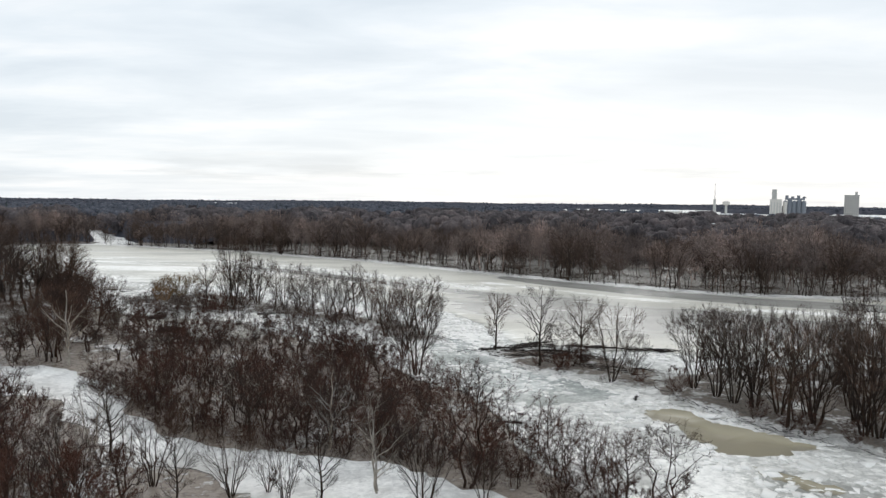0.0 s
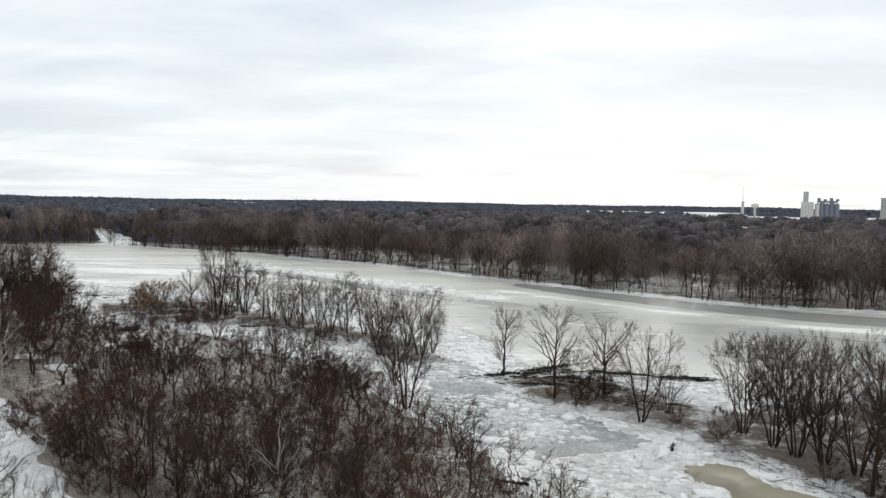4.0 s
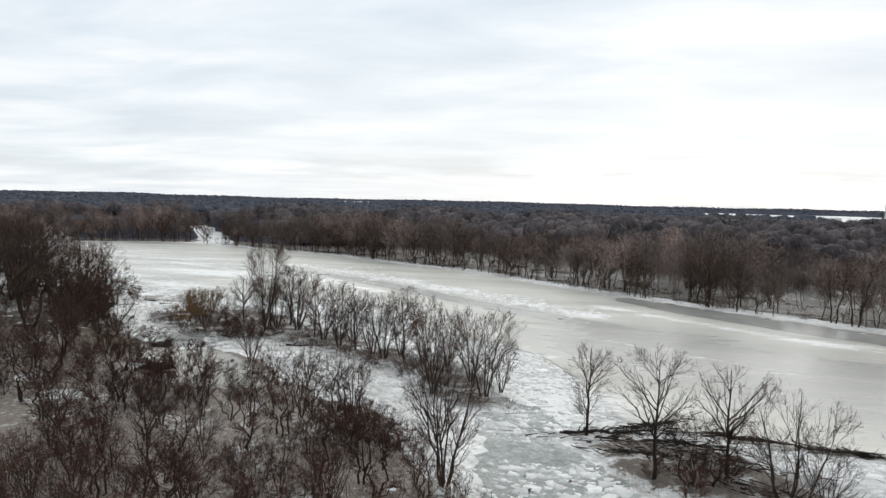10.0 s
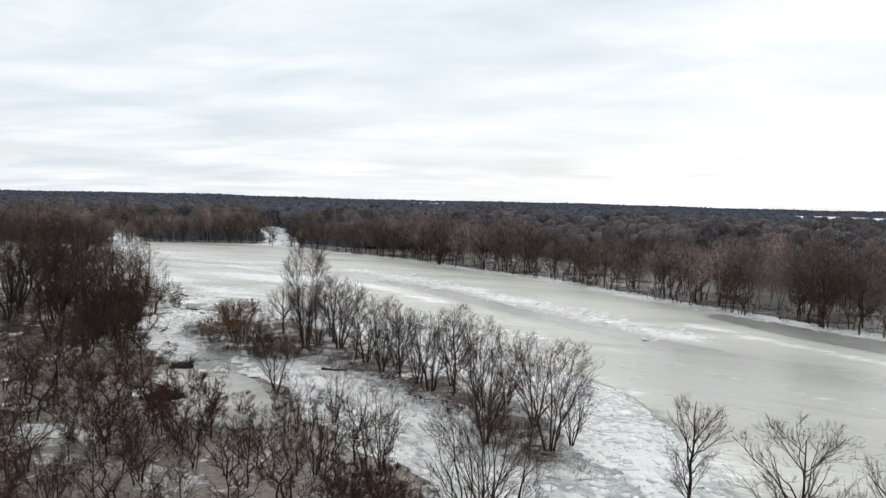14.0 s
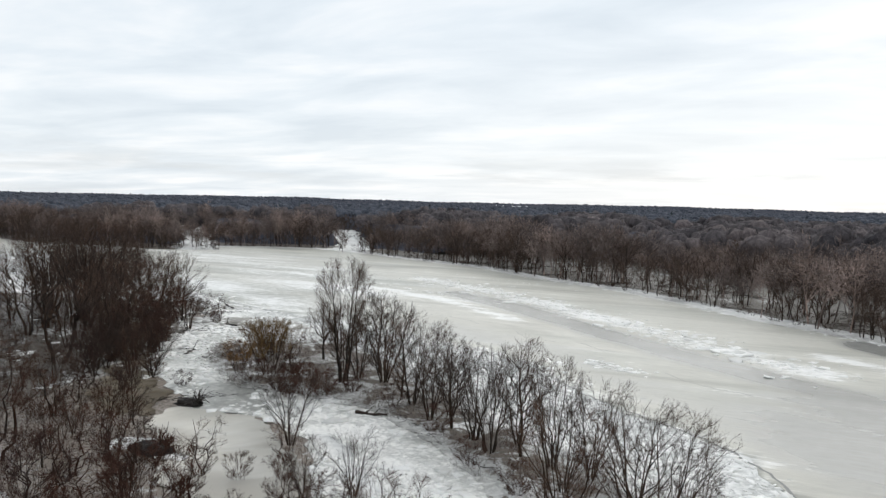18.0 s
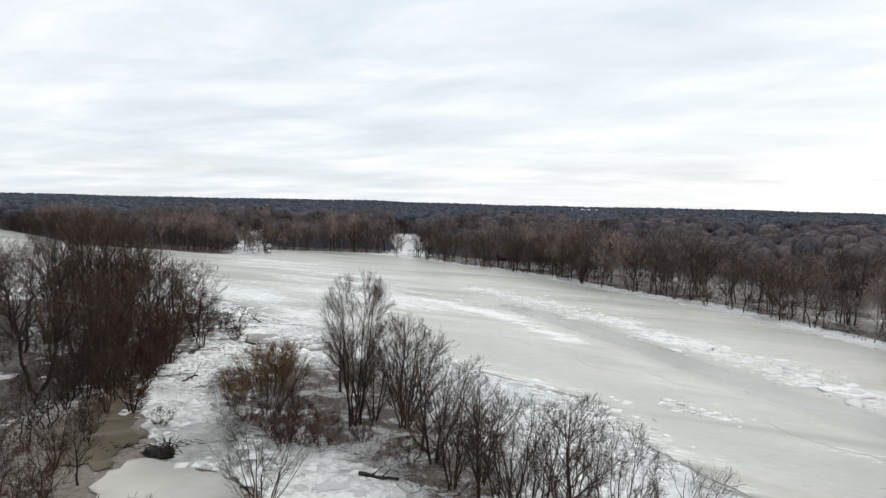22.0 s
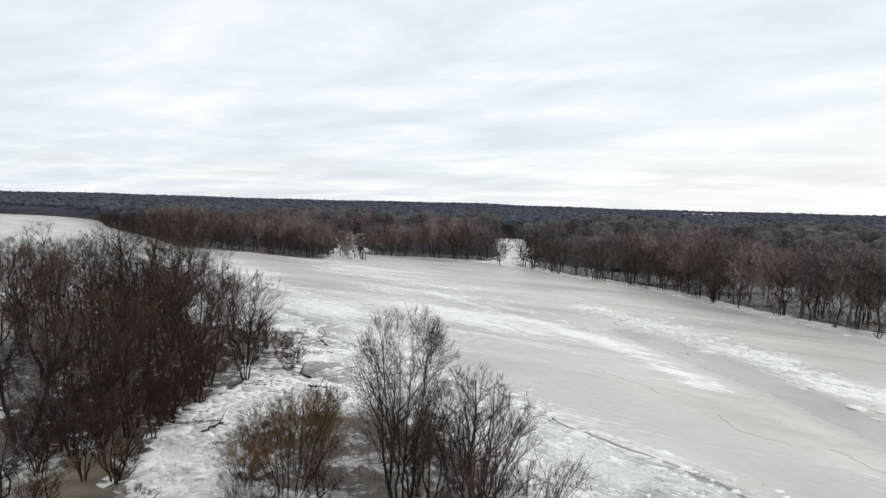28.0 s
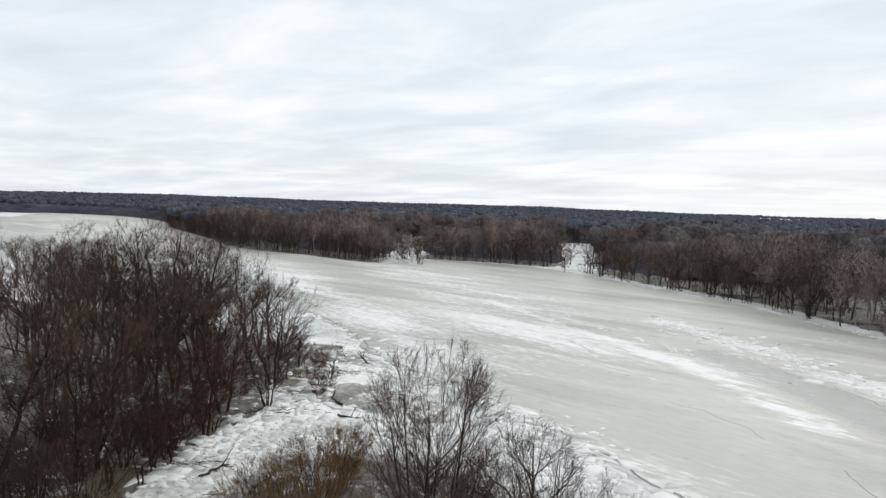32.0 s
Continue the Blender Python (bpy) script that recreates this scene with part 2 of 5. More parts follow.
def island_material():
    """Soil and litter that shows through the ice from the shore inwards."""
    m, n, l, b = material("island_soil", 0.85)
    vec = place_coord(n, l)
    tone, patch, grain, seam = plates(n, l, vec, 0.5, (0.34, 0.335, 0.315), (0.58, 0.57, 0.545), (0.84, 0.825, 0.805))
    rough = noise_at(n, l, vec, 0.16, 7, 0.7, 0.6)
    soil = mix(n, l, ramp(n, l, grain, [(0.35, 0.0), (0.62, 1.0)]), (0.055, 0.043, 0.035), (0.17, 0.14, 0.115))
    show = ramp(n, l, add(n, l, add(n, l, attribute(n, "soil"), rough, 1.9), grain, 1.2), [(0.36, 0.0), (0.52, 1.0)])
    l.new(mix(n, l, show, tone, soil), b.inputs["Base Color"])
    bump(n, l, b, mix(n, l, 0.5, grain, rough), 0.7, 0.25)
    return m


def floor_material(name, mud, litter, snow, at, inland=False):
    m, n, l, b = material(name, 0.5)
    vec = place_coord(n, l)
    patch = noise_at(n, l, vec, 0.045, 7, 0.66, 0.5)
    fine = noise_at(n, l, vec, 0.9, 6, 0.7)
    tone = mix(n, l, ramp(n, l, fine, [(0.5, 0.0), (0.66, 0.85)]), mud, litter)
    both = mix(n, l, 0.35, patch, fine)
    tone = mix(n, l, ramp(n, l, both, [(at, 0.0), (at + 0.05, 1.0)]), tone, snow)
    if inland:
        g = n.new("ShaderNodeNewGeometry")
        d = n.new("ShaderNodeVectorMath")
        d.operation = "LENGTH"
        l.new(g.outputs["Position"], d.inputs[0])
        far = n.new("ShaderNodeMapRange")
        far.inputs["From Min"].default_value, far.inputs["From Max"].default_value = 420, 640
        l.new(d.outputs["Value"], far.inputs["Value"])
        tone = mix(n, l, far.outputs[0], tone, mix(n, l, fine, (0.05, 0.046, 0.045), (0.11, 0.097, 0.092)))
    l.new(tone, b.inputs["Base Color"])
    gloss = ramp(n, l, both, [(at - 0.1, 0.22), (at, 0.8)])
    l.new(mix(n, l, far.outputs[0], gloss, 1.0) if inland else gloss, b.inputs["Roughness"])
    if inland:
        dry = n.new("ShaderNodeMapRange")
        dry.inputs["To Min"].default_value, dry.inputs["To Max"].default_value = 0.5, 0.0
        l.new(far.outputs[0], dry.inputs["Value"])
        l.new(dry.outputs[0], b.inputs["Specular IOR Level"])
    bump(n, l, b, fine, 0.4, 0.12)
    return m


def muddy_water(name, colour):
    m, n, l, b = material(name, 0.3)
    vec = place_coord(n, l)
    swirl = noise_at(n, l, vec, 0.12, 5, 0.6, 0.8)
    l.new(mix(n, l, ramp(n, l, swirl, [(0.3, 0.0), (0.7, 1.0)]), tuple(c * 0.92 for c in colour), tuple(c * 1.08 for c in colour)), b.inputs["Base Color"])
    bump(n, l, b, noise_at(n, l, vec, 2.2, 3), 0.04, 0.02)
    b.inputs["Specular IOR Level"].default_value = 0.35
    return m


RIVER = river_material()
CHANNEL = broken_ice("broken_channel_ice", (0.36, 0.36, 0.335), (0.68, 0.672, 0.635), (0.95, 0.93, 0.895), 0.8, 0.44)
BARE_ICE = broken_ice("bare_grey_ice", (0.30, 0.315, 0.295), (0.45, 0.465, 0.44), (0.76, 0.76, 0.73), 1.3, 0.54)
SNOW = broken_ice("snow_cover", (0.54, 0.525, 0.50), (0.76, 0.745, 0.715), (0.91, 0.89, 0.86), 0.12, 0.45)
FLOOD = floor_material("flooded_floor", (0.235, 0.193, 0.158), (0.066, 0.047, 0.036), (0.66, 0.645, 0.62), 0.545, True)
ISLAND = island_material()
BANK_FLOOR = floor_material("flooded_bank_floor", (0.23, 0.21, 0.185), (0.08, 0.066, 0.054), (0.68, 0.67, 0.65), 0.555)
POND = muddy_water("muddy_water", (0.54, 0.505, 0.445))
POND_BROWN = muddy_water("brown_muddy_water", (0.205, 0.167, 0.120))
GROVE_FLOOR = floor_material("grove_floor", (0.115, 0.098, 0.080), (0.038, 0.029, 0.023), (0.70, 0.69, 0.67), 0.545)
POND_TAN = muddy_water("tan_muddy_water", (0.34, 0.30, 0.21))


def plain(name, colour, rough=0.8, spread=0.15):
    m, n, l, b = material(name, rough)
    fac = noise_at(n, l, place_coord(n, l), 0.5, 5, 0.65)
    l.new(mix(n, l, fac, tuple(c * (1 - spread) for c in colour), tuple(c * (1 + spread) for c in colour)), b.inputs["Base Color"])
    return m


CONCRETE = plain("weathered_concrete", (0.48, 0.48, 0.46))
PALE_WALL = plain("pale_wall", (0.62, 0.60, 0.56))
STEEL = plain("blue_grey_steel", (0.17, 0.19, 0.22), 0.5)
BRICK_WALL = plain("brick_wall", (0.24, 0.13, 0.10))
ROOF_SNOW = plain("snowy_roof", (0.78, 0.79, 0.80))
GLASS = plain("dark_window_glass", (0.03, 0.035, 0.04), 0.08)
ICE_PIECE, _n, _l, _b = material("ice_slab", 0.5)
_i = _n.new("ShaderNodeNewGeometry")
_l.new(ramp(_n, _l, _i.outputs["Random Per Island"], [(0.0, (0.66, 0.645, 0.61)), (0.5, (0.84, 0.825, 0.79)), (1.0, (0.94, 0.92, 0.885))]), _b.inputs["Base Color"])


PLATE, _n, _l, _b = material("ice_plate", 0.5)
_i = _n.new("ShaderNodeObjectInfo")
_w = noise_at(_n, _l, place_coord(_n, _l), 1.6, 6, 0.7)
_l.new(mix(_n, _l, 1.0, ramp(_n, _l, _i.outputs["Random"], [(0.0, (0.58, 0.575, 0.55)), (0.5, (0.80, 0.785, 0.75)), (1.0, (0.94, 0.92, 0.885))]), ramp(_n, _l, _w, [(0.3, 0.82), (0.65, 1.05)]), "MULTIPLY"), _b.inputs["Base Color"])


# ---- mesh tools ----
def flat_mesh(name, verts, tris, mats, which=None):
    """A mesh from arrays of corners and triangles; which: the material of each triangle."""
    verts, tris = np.asarray(verts, np.float32).reshape(-1, 3), np.asarray(tris, np.int32).reshape(-1, 3)
    me = bpy.data.meshes.new(name)
    me.vertices.add(len(verts))
    me.vertices.foreach_set("co", verts.ravel())
    me.loops.add(tris.size)
    me.loops.foreach_set("vertex_index", tris.ravel())
    me.polygons.add(len(tris))
    me.polygons.foreach_set("loop_start", np.arange(0, tris.size, 3, dtype=np.int32))
    me.update(calc_edges=True)
    for mat in mats if isinstance(mats, tuple) else (mats,):
        me.materials.append(mat)
    if which is not None:
        me.polygons.foreach_set("material_index", np.asarray(which, np.int32))
    return me


def part(name, bm, mat, parent, label=""):
    me = bm
    if isinstance(bm, bmesh.types.BMesh):
        me = bpy.data.meshes.new(name)
        bm.to_mesh(me)
        bm.free()
        me.materials.append(mat)
    ob = new(name, me)
    ob.parent = parent
    if label:
        tagged(ob, label)
    return ob


def box(bm, x, y, z, w, d, h):
    """A box that stands on z, centred on x, y."""
    m = Matrix.Translation((x, y, z + h / 2)) @ Matrix.Diagonal((w, d, h, 1))
    bmesh.ops.create_cube(bm, size=1, matrix=m)


def rod(bm, x, y, z, r, h, sides=16, top=None):
    bmesh.ops.create_cone(bm, cap_ends=True, segments=sides, radius1=r, radius2=r if top is None else top, depth=h, matrix=Matrix.Translation((x, y, z + h / 2)))


def spline(points, per):
    """A smooth closed line through the points."""
    p = np.array(points, float)
    out = []
    for i in range(len(p)):
        a, b, c, d = p[i - 1], p[i], p[(i + 1) % len(p)], p[(i + 2) % len(p)]
        n = max(2, int(np.linalg.norm(c - b) / per))
        for t in np.arange(n) / n:
            out.append(0.5 * (2 * b + (c - a) * t + (2 * a - 5 * b + 4 * c - d) * t * t + (3 * b - 3 * c + d - a) * t**3))
    return np.array(out)


def ragged(line, amount, seed):
    """The same line with an uneven, broken edge."""
    nx = np.roll(line, -1, 0) - np.roll(line, 1, 0)
    nx = np.stack([-nx[:, 1], nx[:, 0]], 1) / (np.linalg.norm(nx, axis=1, keepdims=True) + 1e-9)
    w = [noise.fractal((x * 0.13 + seed * 7.1, y * 0.13, seed * 1.7), 0.6, 2.1, 6) for x, y in line]
    return line + nx * np.array(w)[:, None] * amount


def inside(poly, x, y):
    """Which of the points lie in the polygon."""
    x, y = np.asarray(x, float), np.asarray(y, float)
    hit = np.zeros(x.shape, bool)
    for (ax, ay), (bx, by) in zip(poly, np.roll(poly, -1, 0)):
        cross = (ay > y) != (by > y)
        with np.errstate(divide="ignore", invalid="ignore"):
            hit ^= cross & (x < (bx - ax) * (y - ay) / (by - ay) + ax)
    return hit


def near_line(pts, xy):
    """How far each place is from a line of points."""
    p = np.array(pts, float)
    best = np.full(len(xy), 1e9)
    for a, b in zip(p, p[1:]):
        ab = b - a
        t = np.clip(((xy - a) @ ab) / (ab @ ab), 0, 1)
        best = np.minimum(best, np.hypot(*(xy - a - t[:, None] * ab).T))
    return best


def sheet(name, line, z, mat, thick=0.12, gap=0.0, window=None, values=None, lift=None):
    """A sheet of ice or water with a real edge; gap: spacing of its inner points, on which values() sets attributes and lift() heights."""
    pts = [Vector(p) for p in line]
    n = len(pts)
    if gap:
        x0, y0, x1, y1 = window or (*line.min(0), *line.max(0))
        gx, gy = np.meshgrid(np.arange(x0, x1, gap), np.arange(y0, y1, gap))
        grid = np.stack([gx.ravel(), gy.ravel()], 1)
        grid[:, 0] += (np.arange(len(grid)) % 2) * gap * 0.31
        keep = inside(line, grid[:, 0], grid[:, 1])
        grid = grid[keep]
        d = np.min([np.hypot(grid[:, 0] - x, grid[:, 1] - y) for x, y in line[:: max(1, n // 400)]], axis=0)
        pts += [Vector(p) for p in grid[d > gap * 0.5]]
    vs, _, faces, origin, *_ = geometry.delaunay_2d_cdt(pts, [(i, (i + 1) % n) for i in range(n)], [], 1, 1e-4)
    xy = np.array([(v.x, v.y) for v in vs])
    zs = np.full(len(xy), float(z)) if lift is None else z + lift(xy)
    at = {o: k for k, group in enumerate(origin) for o in group}
    tris = [f if (xy[f[1]][0] - xy[f[0]][0]) * (xy[f[2]][1] - xy[f[0]][1]) > (xy[f[1]][1] - xy[f[0]][1]) * (xy[f[2]][0] - xy[f[0]][0]) else f[::-1] for f in faces]
    rim = [at[i] for i in range(n)]
    verts = np.concatenate([np.c_[xy, zs], np.c_[xy[rim], zs[rim] - thick]])
    m = len(xy)
    for i in range(n):
        j = (i + 1) % n
        tris += [(rim[i], m + i, m + j), (rim[i], m + j, rim[j])]
    me = flat_mesh(name, verts, tris, mat)
    for key, got in (values(verts[:, :2]) if values else {}).items():
        me.attributes.new(key, "FLOAT", "POINT").data.foreach_set("value", np.asarray(got, np.float32))
    return new(name, me)


# ---- the plan: shores, channels and islands ----
FAR_BANK = [(420, 150), (220, 205), (139, 225), (104, 230), (80, 241), (66, 254), (46, 268), (26, 287), (4, 305), (-18, 329), (-45, 353), (-75, 369), (-108, 396), (-165, 421), (-193, 436), (-225, 444), (-247, 440), (-281, 422), (-266, 404)]
LEFT_BANK = [(-284, 387), (-330, 386), (-385, 382), (-480, 415), (-600, 452), (-745, 512), (-880, 520), (-960, 470), (-860, 400), (-780, 365), (-660, 320), (-520, 270), (-400, 275), (-320, 318), (-260, 316), (-215, 292)]
NEAR_EDGE = [(-187, 279), (-157, 269), (-124, 254), (-93, 245), (-76, 241), (-60, 234), (-38, 227), (-25, 212), (-14, 202), (-6, 197), (3, 187), (12, 165), (16, 148), (24, 145), (61, 138), (120, 130), (250, 90), (420, 60)]
river_line = ragged(spline(FAR_BANK + LEFT_BANK + NEAR_EDGE, 2.5), 1.8, 1)
channel_line = ragged(spline([(-178, 284), (-150, 275), (-90, 254), (-54, 242), (-8, 210), (12, 190), (24, 153), (63, 146), (134, 133), (150, 40), (60, 40), (22, 58), (13, 76), (10, 86), (7, 98), (2, 111), (-9, 126), (-16, 143), (-27, 150), (-42, 162), (-49, 171), (-58, 176), (-69, 175), (-76, 180), (-88, 187), (-102, 201), (-109, 216), (-117, 230), (-128, 246), (-150, 262)], 1.5), 1.6, 2)
strip_line = ragged(spline([(-110, 128), (-70, 124), (-53, 110), (-45, 99), (-38, 91), (-25, 82.5), (-11, 80.5), (0, 75.5), (12, 66), (22, 54), (10, 50), (-8, 61), (-19, 68), (-28, 75), (-38, 82), (-48, 92), (-60, 103), (-80, 112), (-112, 118)], 1.2), 2.2, 3)
island_a = ragged(spline([(-95, 211), (-88, 219), (-80, 226), (-68, 223), (-56, 212), (-44, 203), (-34, 195), (-24, 186), (-14, 178), (-6, 166), (1, 152), (-5, 149), (-14, 157), (-24, 167), (-36, 179), (-46, 185), (-58, 187), (-74, 189), (-88, 199)], 1.2), 1.8, 4)
island_b = ragged(spline([(7, 141), (13, 146), (26, 142), (38, 130), (40, 119), (34, 114), (24, 119), (15, 127)], 1.2), 1.6, 5)
island_c = ragged(spline([(33, 110), (40, 124), (60, 131), (92, 128), (130, 112), (130, 66), (80, 76), (56, 82), (46, 89), (40, 99)], 1.2), 1.8, 6)
POOL = [(28.8, 102.0), (33.9, 102.9), (37.3, 99.3), (39.4, 95.2), (42.2, 91.6), (45.2, 87.8), (45.2, 85.2), (40.4, 83.4), (36.3, 84.3), (33.5, 87.4), (31.5, 91.3), (29.5, 96.4)]
small_pool = ragged(spline([(35.5, 80), (38, 79.3), (40.5, 76.5), (43, 73.5), (40, 72.5), (36.5, 74.5)], 0.6), 2.0, 17)
pond_right = ragged(spline(POOL, 0.7), 2.4, 7)
pond_left = ragged(spline([(-73, 174), (-63, 176.5), (-57, 174.5), (-50, 169), (-42, 163), (-40, 155), (-46, 151), (-54, 152), (-60, 160), (-68, 166)], 0.8), 1.6, 8)
pond_strip = ragged(spline([(-108, 200), (-102, 200), (-92, 190), (-83, 183), (-76, 176), (-74, 170), (-84, 171), (-94, 180), (-104, 192)], 0.6), 3.0, 11)
inlet = ragged(spline([(-188, 428), (-208, 437), (-238, 482), (-305, 575), (-345, 640), (-325, 662), (-290, 610), (-250, 550), (-210, 484), (-196, 452)], 4), 5, 9)
inlet_left = ragged(spline([(-262, 400), (-283, 427), (-350, 502), (-450, 602), (-513, 668), (-526, 640), (-460, 560), (-370, 478), (-310, 425), (-286, 398)], 4), 6, 10)
shore_ice = ragged(spline([(-218, 294), (-187, 281), (-157, 270.5), (-138, 258), (-150, 250), (-165, 246), (-195, 239), (-225, 229), (-270, 222), (-330, 208), (-410, 222), (-410, 278), (-320, 320), (-260, 318)], 2.5), 3.0, 14)


def field(az, width, near, far):
    """A clearing of snow in the woods: a stretch of a ring about the origin."""
    a = np.radians(np.linspace(az - width, az + width, 9))
    ring = lambda r, b: np.stack([-np.sin(b) * r, np.cos(b) * r], 1)
    return ragged(np.concatenate([ring(near, a), ring(far, a[::-1])]), near * 0.01, az)


FIELDS = [field(27, 4, 1900, 2700), field(16, 3, 2100, 3100), field(-4, 4, 1800, 2900), field(-15, 6, 1250, 2700), field(-25, 8, 900, 2000), field(-33, 5, 1100, 2300), field(43, 3, 1500, 1720), field(62, 5, 1250, 1500), field(70, 6, 900, 1050), field(8, 2.5, 1500, 1620)]

# ---- ground: one sheet to the horizon ----
def hill(x, y):
    """Land that falls away slowly, with a low rise to the north-west and slight swells."""
    a, d = np.degrees(np.arctan2(-x, y)), np.hypot(x, y)
    rise = np.clip((a - 31) / 3, 0, 1) * np.clip((75 - a) / 12, 0, 1) * np.clip((d - 1500) / 1500, 0, 1) * 4
    return rise + np.clip((d - 1500) / 3000, 0, 1) * (-5 + 3 * np.sin(a * 0.23) + 2 * np.sin(a * 0.9 + d * 0.002))


radii = np.array([0.5, 60, 130, 240, 420, 700, 1100, 1500, 1900, 2400, 3000, 3700, 4500, 5600, 7000])
turns = np.linspace(0, 2 * math.pi, 193)[:-1]
gx, gy = (-10 + np.outer(radii, np.cos(turns))).ravel(), (120 + np.outer(radii, np.sin(turns))).ravel()
tris = []
for k in range(len(radii) - 1):
    for i in range(192):
        j, p = (i + 1) % 192, k * 192
        tris += [(p + i, p + 192 + i, p + 192 + j), (p + i, p + 192 + j, p + j)]
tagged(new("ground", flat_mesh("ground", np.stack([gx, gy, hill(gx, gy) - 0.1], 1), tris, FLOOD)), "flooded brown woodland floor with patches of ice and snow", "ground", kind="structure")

GREY_LANES = [([(-190, 370), (-160, 354), (-132, 338), (-105, 322), (-84, 309)], 11, 0.5),
              ([(-86, 311), (-68, 299), (-46, 280), (-17, 254), (4, 236), (17, 227), (45, 205), (90, 182)], 7.5, 1.0),
              ([(30, 278), (46, 258), (70, 237), (95, 219), (128, 206), (220, 180)], 8, 2.0), ([(-245, 406), (-205, 393), (-160, 386), (-130, 380)], 8, 0.5), ([(-25, 208), (-10, 196), (4, 181), (14, 160)], 2, 0.5), ([(-70, 256), (-40, 240), (-10, 214), (20, 194), (60, 168)], 15, 0.5), ([(22, 205), (50, 185), (90, 165), (170, 145)], 34, 0.95)]
WHITE_RIDGES = [([(-165, 334), (-130, 317), (-105, 306), (-85, 295), (-70, 285), (-52, 270)], 3.6, 0.8), ([(-112, 342), (-97, 333), (-82, 325), (-66, 312), (-54, 304), (-38, 290), (-19, 272), (-4, 259), (15, 243)], 6, 0.72),
                ([(16, 262), (42, 238), (69, 216), (92, 200), (140, 180)], 4, 0.75), ([(-20, 236), (0, 222), (20, 206), (50, 186)], 2.5, 0.35), ([(-91, 246), (-86, 247)], 2, 0.9), ([(-290, 405), (-220, 365), (-150, 320), (-110, 290)], 34, 0.5), ([(-320, 330), (-260, 330), (-200, 300), (-150, 280), (-110, 262)], 16, 0.6)]


def river_values(xy):
    wet, white = np.zeros(len(xy)), np.zeros(len(xy))
    for pts, w, k in GREY_LANES:
        wet = np.maximum(wet, k * np.exp(-((near_line(pts, xy) / w) ** 2)))
    for pts, w, k in WHITE_RIDGES:
        white = np.maximum(white, k * np.exp(-((near_line(pts, xy) / w) ** 2)))
    white = np.maximum(white, 0.9 * np.exp(-((near_line(FAR_BANK[1:], xy) / 2.2) ** 2)))
    white = np.maximum(white, 0.55 * np.exp(-((near_line(NEAR_EDGE[1:15], xy) / 5.0) ** 2)))
    return {"wet": wet * (1 - 0.8 * white), "white": white}


tagged(sheet("river_ice", river_line, 0.06, RIVER, gap=3.0, window=(-330, 130, 190, 450), values=river_values), "wide frozen river of streaked grey and beige ice", "river", kind="structure")
channel = tagged(sheet("channel_ice", channel_line, 0.02, CHANNEL), "broken white and grey ice in the side channel", "ice", kind="structure")
bare_line = ragged(spline([(-3.6, 157), (1.7, 155), (6.5, 148), (7.8, 141), (9, 136), (12, 130), (17.5, 125), (22, 118), (27, 112), (23.6, 107), (16, 103), (11, 104), (5, 109), (1, 117), (-1.5, 126), (-3, 137), (-5.5, 148)], 0.8), 2.6, 21)
tagged(sheet("bare_ice", bare_line, 0.045, BARE_ICE, 0.02), "grey-green bare ice with small white floes in the channel", "ice", kind="structure")
snow_patch = ragged(spline([(-48.5, 173), (-43.5, 172.5), (-37, 166), (-30, 160), (-31, 157), (-36, 160), (-41, 165)], 0.6), 0.9, 22)
tagged(sheet("snow_patch", snow_patch, 0.07, SNOW, 0.05), "smooth white plate of snow-covered ice beside the pond", "snow", kind="structure")
for k, line in enumerate(([(-69.5, 162.5), (-66, 163.5), (-64.5, 161.5), (-67, 159.5)], [(-60, 161.5), (-57, 161), (-57.5, 159), (-60.5, 159)], [(-81, 150), (-76, 152), (-74, 148.5), (-78, 147)], [(-70, 143), (-65, 145), (-63, 141), (-68, 140)])):
    tagged(sheet("snow_patch", ragged(spline(line, 0.5), 1.2, 30 + k), 0.07, SNOW, 0.05), "small white plate of snow-covered ice in flood water", "snow", kind="structure")
tagged(sheet("snow_strip", strip_line, 0.02, SNOW), "snow-covered frozen backwater among bare trees", "snow", kind="structure")
tagged(sheet("muddy_pool", pond_right, 0.05, POND_TAN, 0.02), "tan muddy open water beside the ice", "water", kind="structure")
tagged(sheet("muddy_pool", small_pool, 0.05, POND_TAN, 0.02), "tan muddy open water beside the ice", "water", kind="structure")
tagged(sheet("muddy_pond", pond_left, 0.05, POND, 0.02), "still grey-brown flood water among the trees", "water", kind="structure")
SLUSH = broken_ice("dirty_slush_ice", (0.20, 0.18, 0.15), (0.40, 0.38, 0.34), (0.74, 0.73, 0.70), 0.8, 0.52)
for line in ([(-119, 233), (-113, 226), (-106, 228), (-98, 231), (-90, 236), (-97, 241), (-107, 240), (-114, 240)], [(-138, 250), (-128, 246), (-118, 250), (-106, 252), (-118, 257), (-130, 257)]):
    tagged(sheet("slush_ice", ragged(spline(line, 0.8), 2.2, 16), 0.048, SLUSH, 0.02), "dirty wet slush between plates of ice", "ice", kind="structure")
grove_line = ragged(spline([(-150, 150), (-110, 146), (-90, 158), (-98, 178), (-106, 194), (-107, 205), (-113, 220), (-127, 236), (-150, 249), (-183, 241), (-192, 226), (-170, 205), (-156, 180)], 1.5), 2.4, 15)
tagged(sheet("grove_floor", grove_line, 0.03, GROVE_FLOOR, 0.05), "dark leaf litter with patches of old snow and ice", "ground", kind="structure")
tagged(sheet("muddy_backwater", pond_strip, 0.035, POND_BROWN, 0.02), "narrow brown muddy backwater between bare trees", "water", kind="structure")
tagged(sheet("shore_ice", shore_ice, 0.035, SNOW), "white snow-covered ice between the grove and the river", "ice", kind="structure")
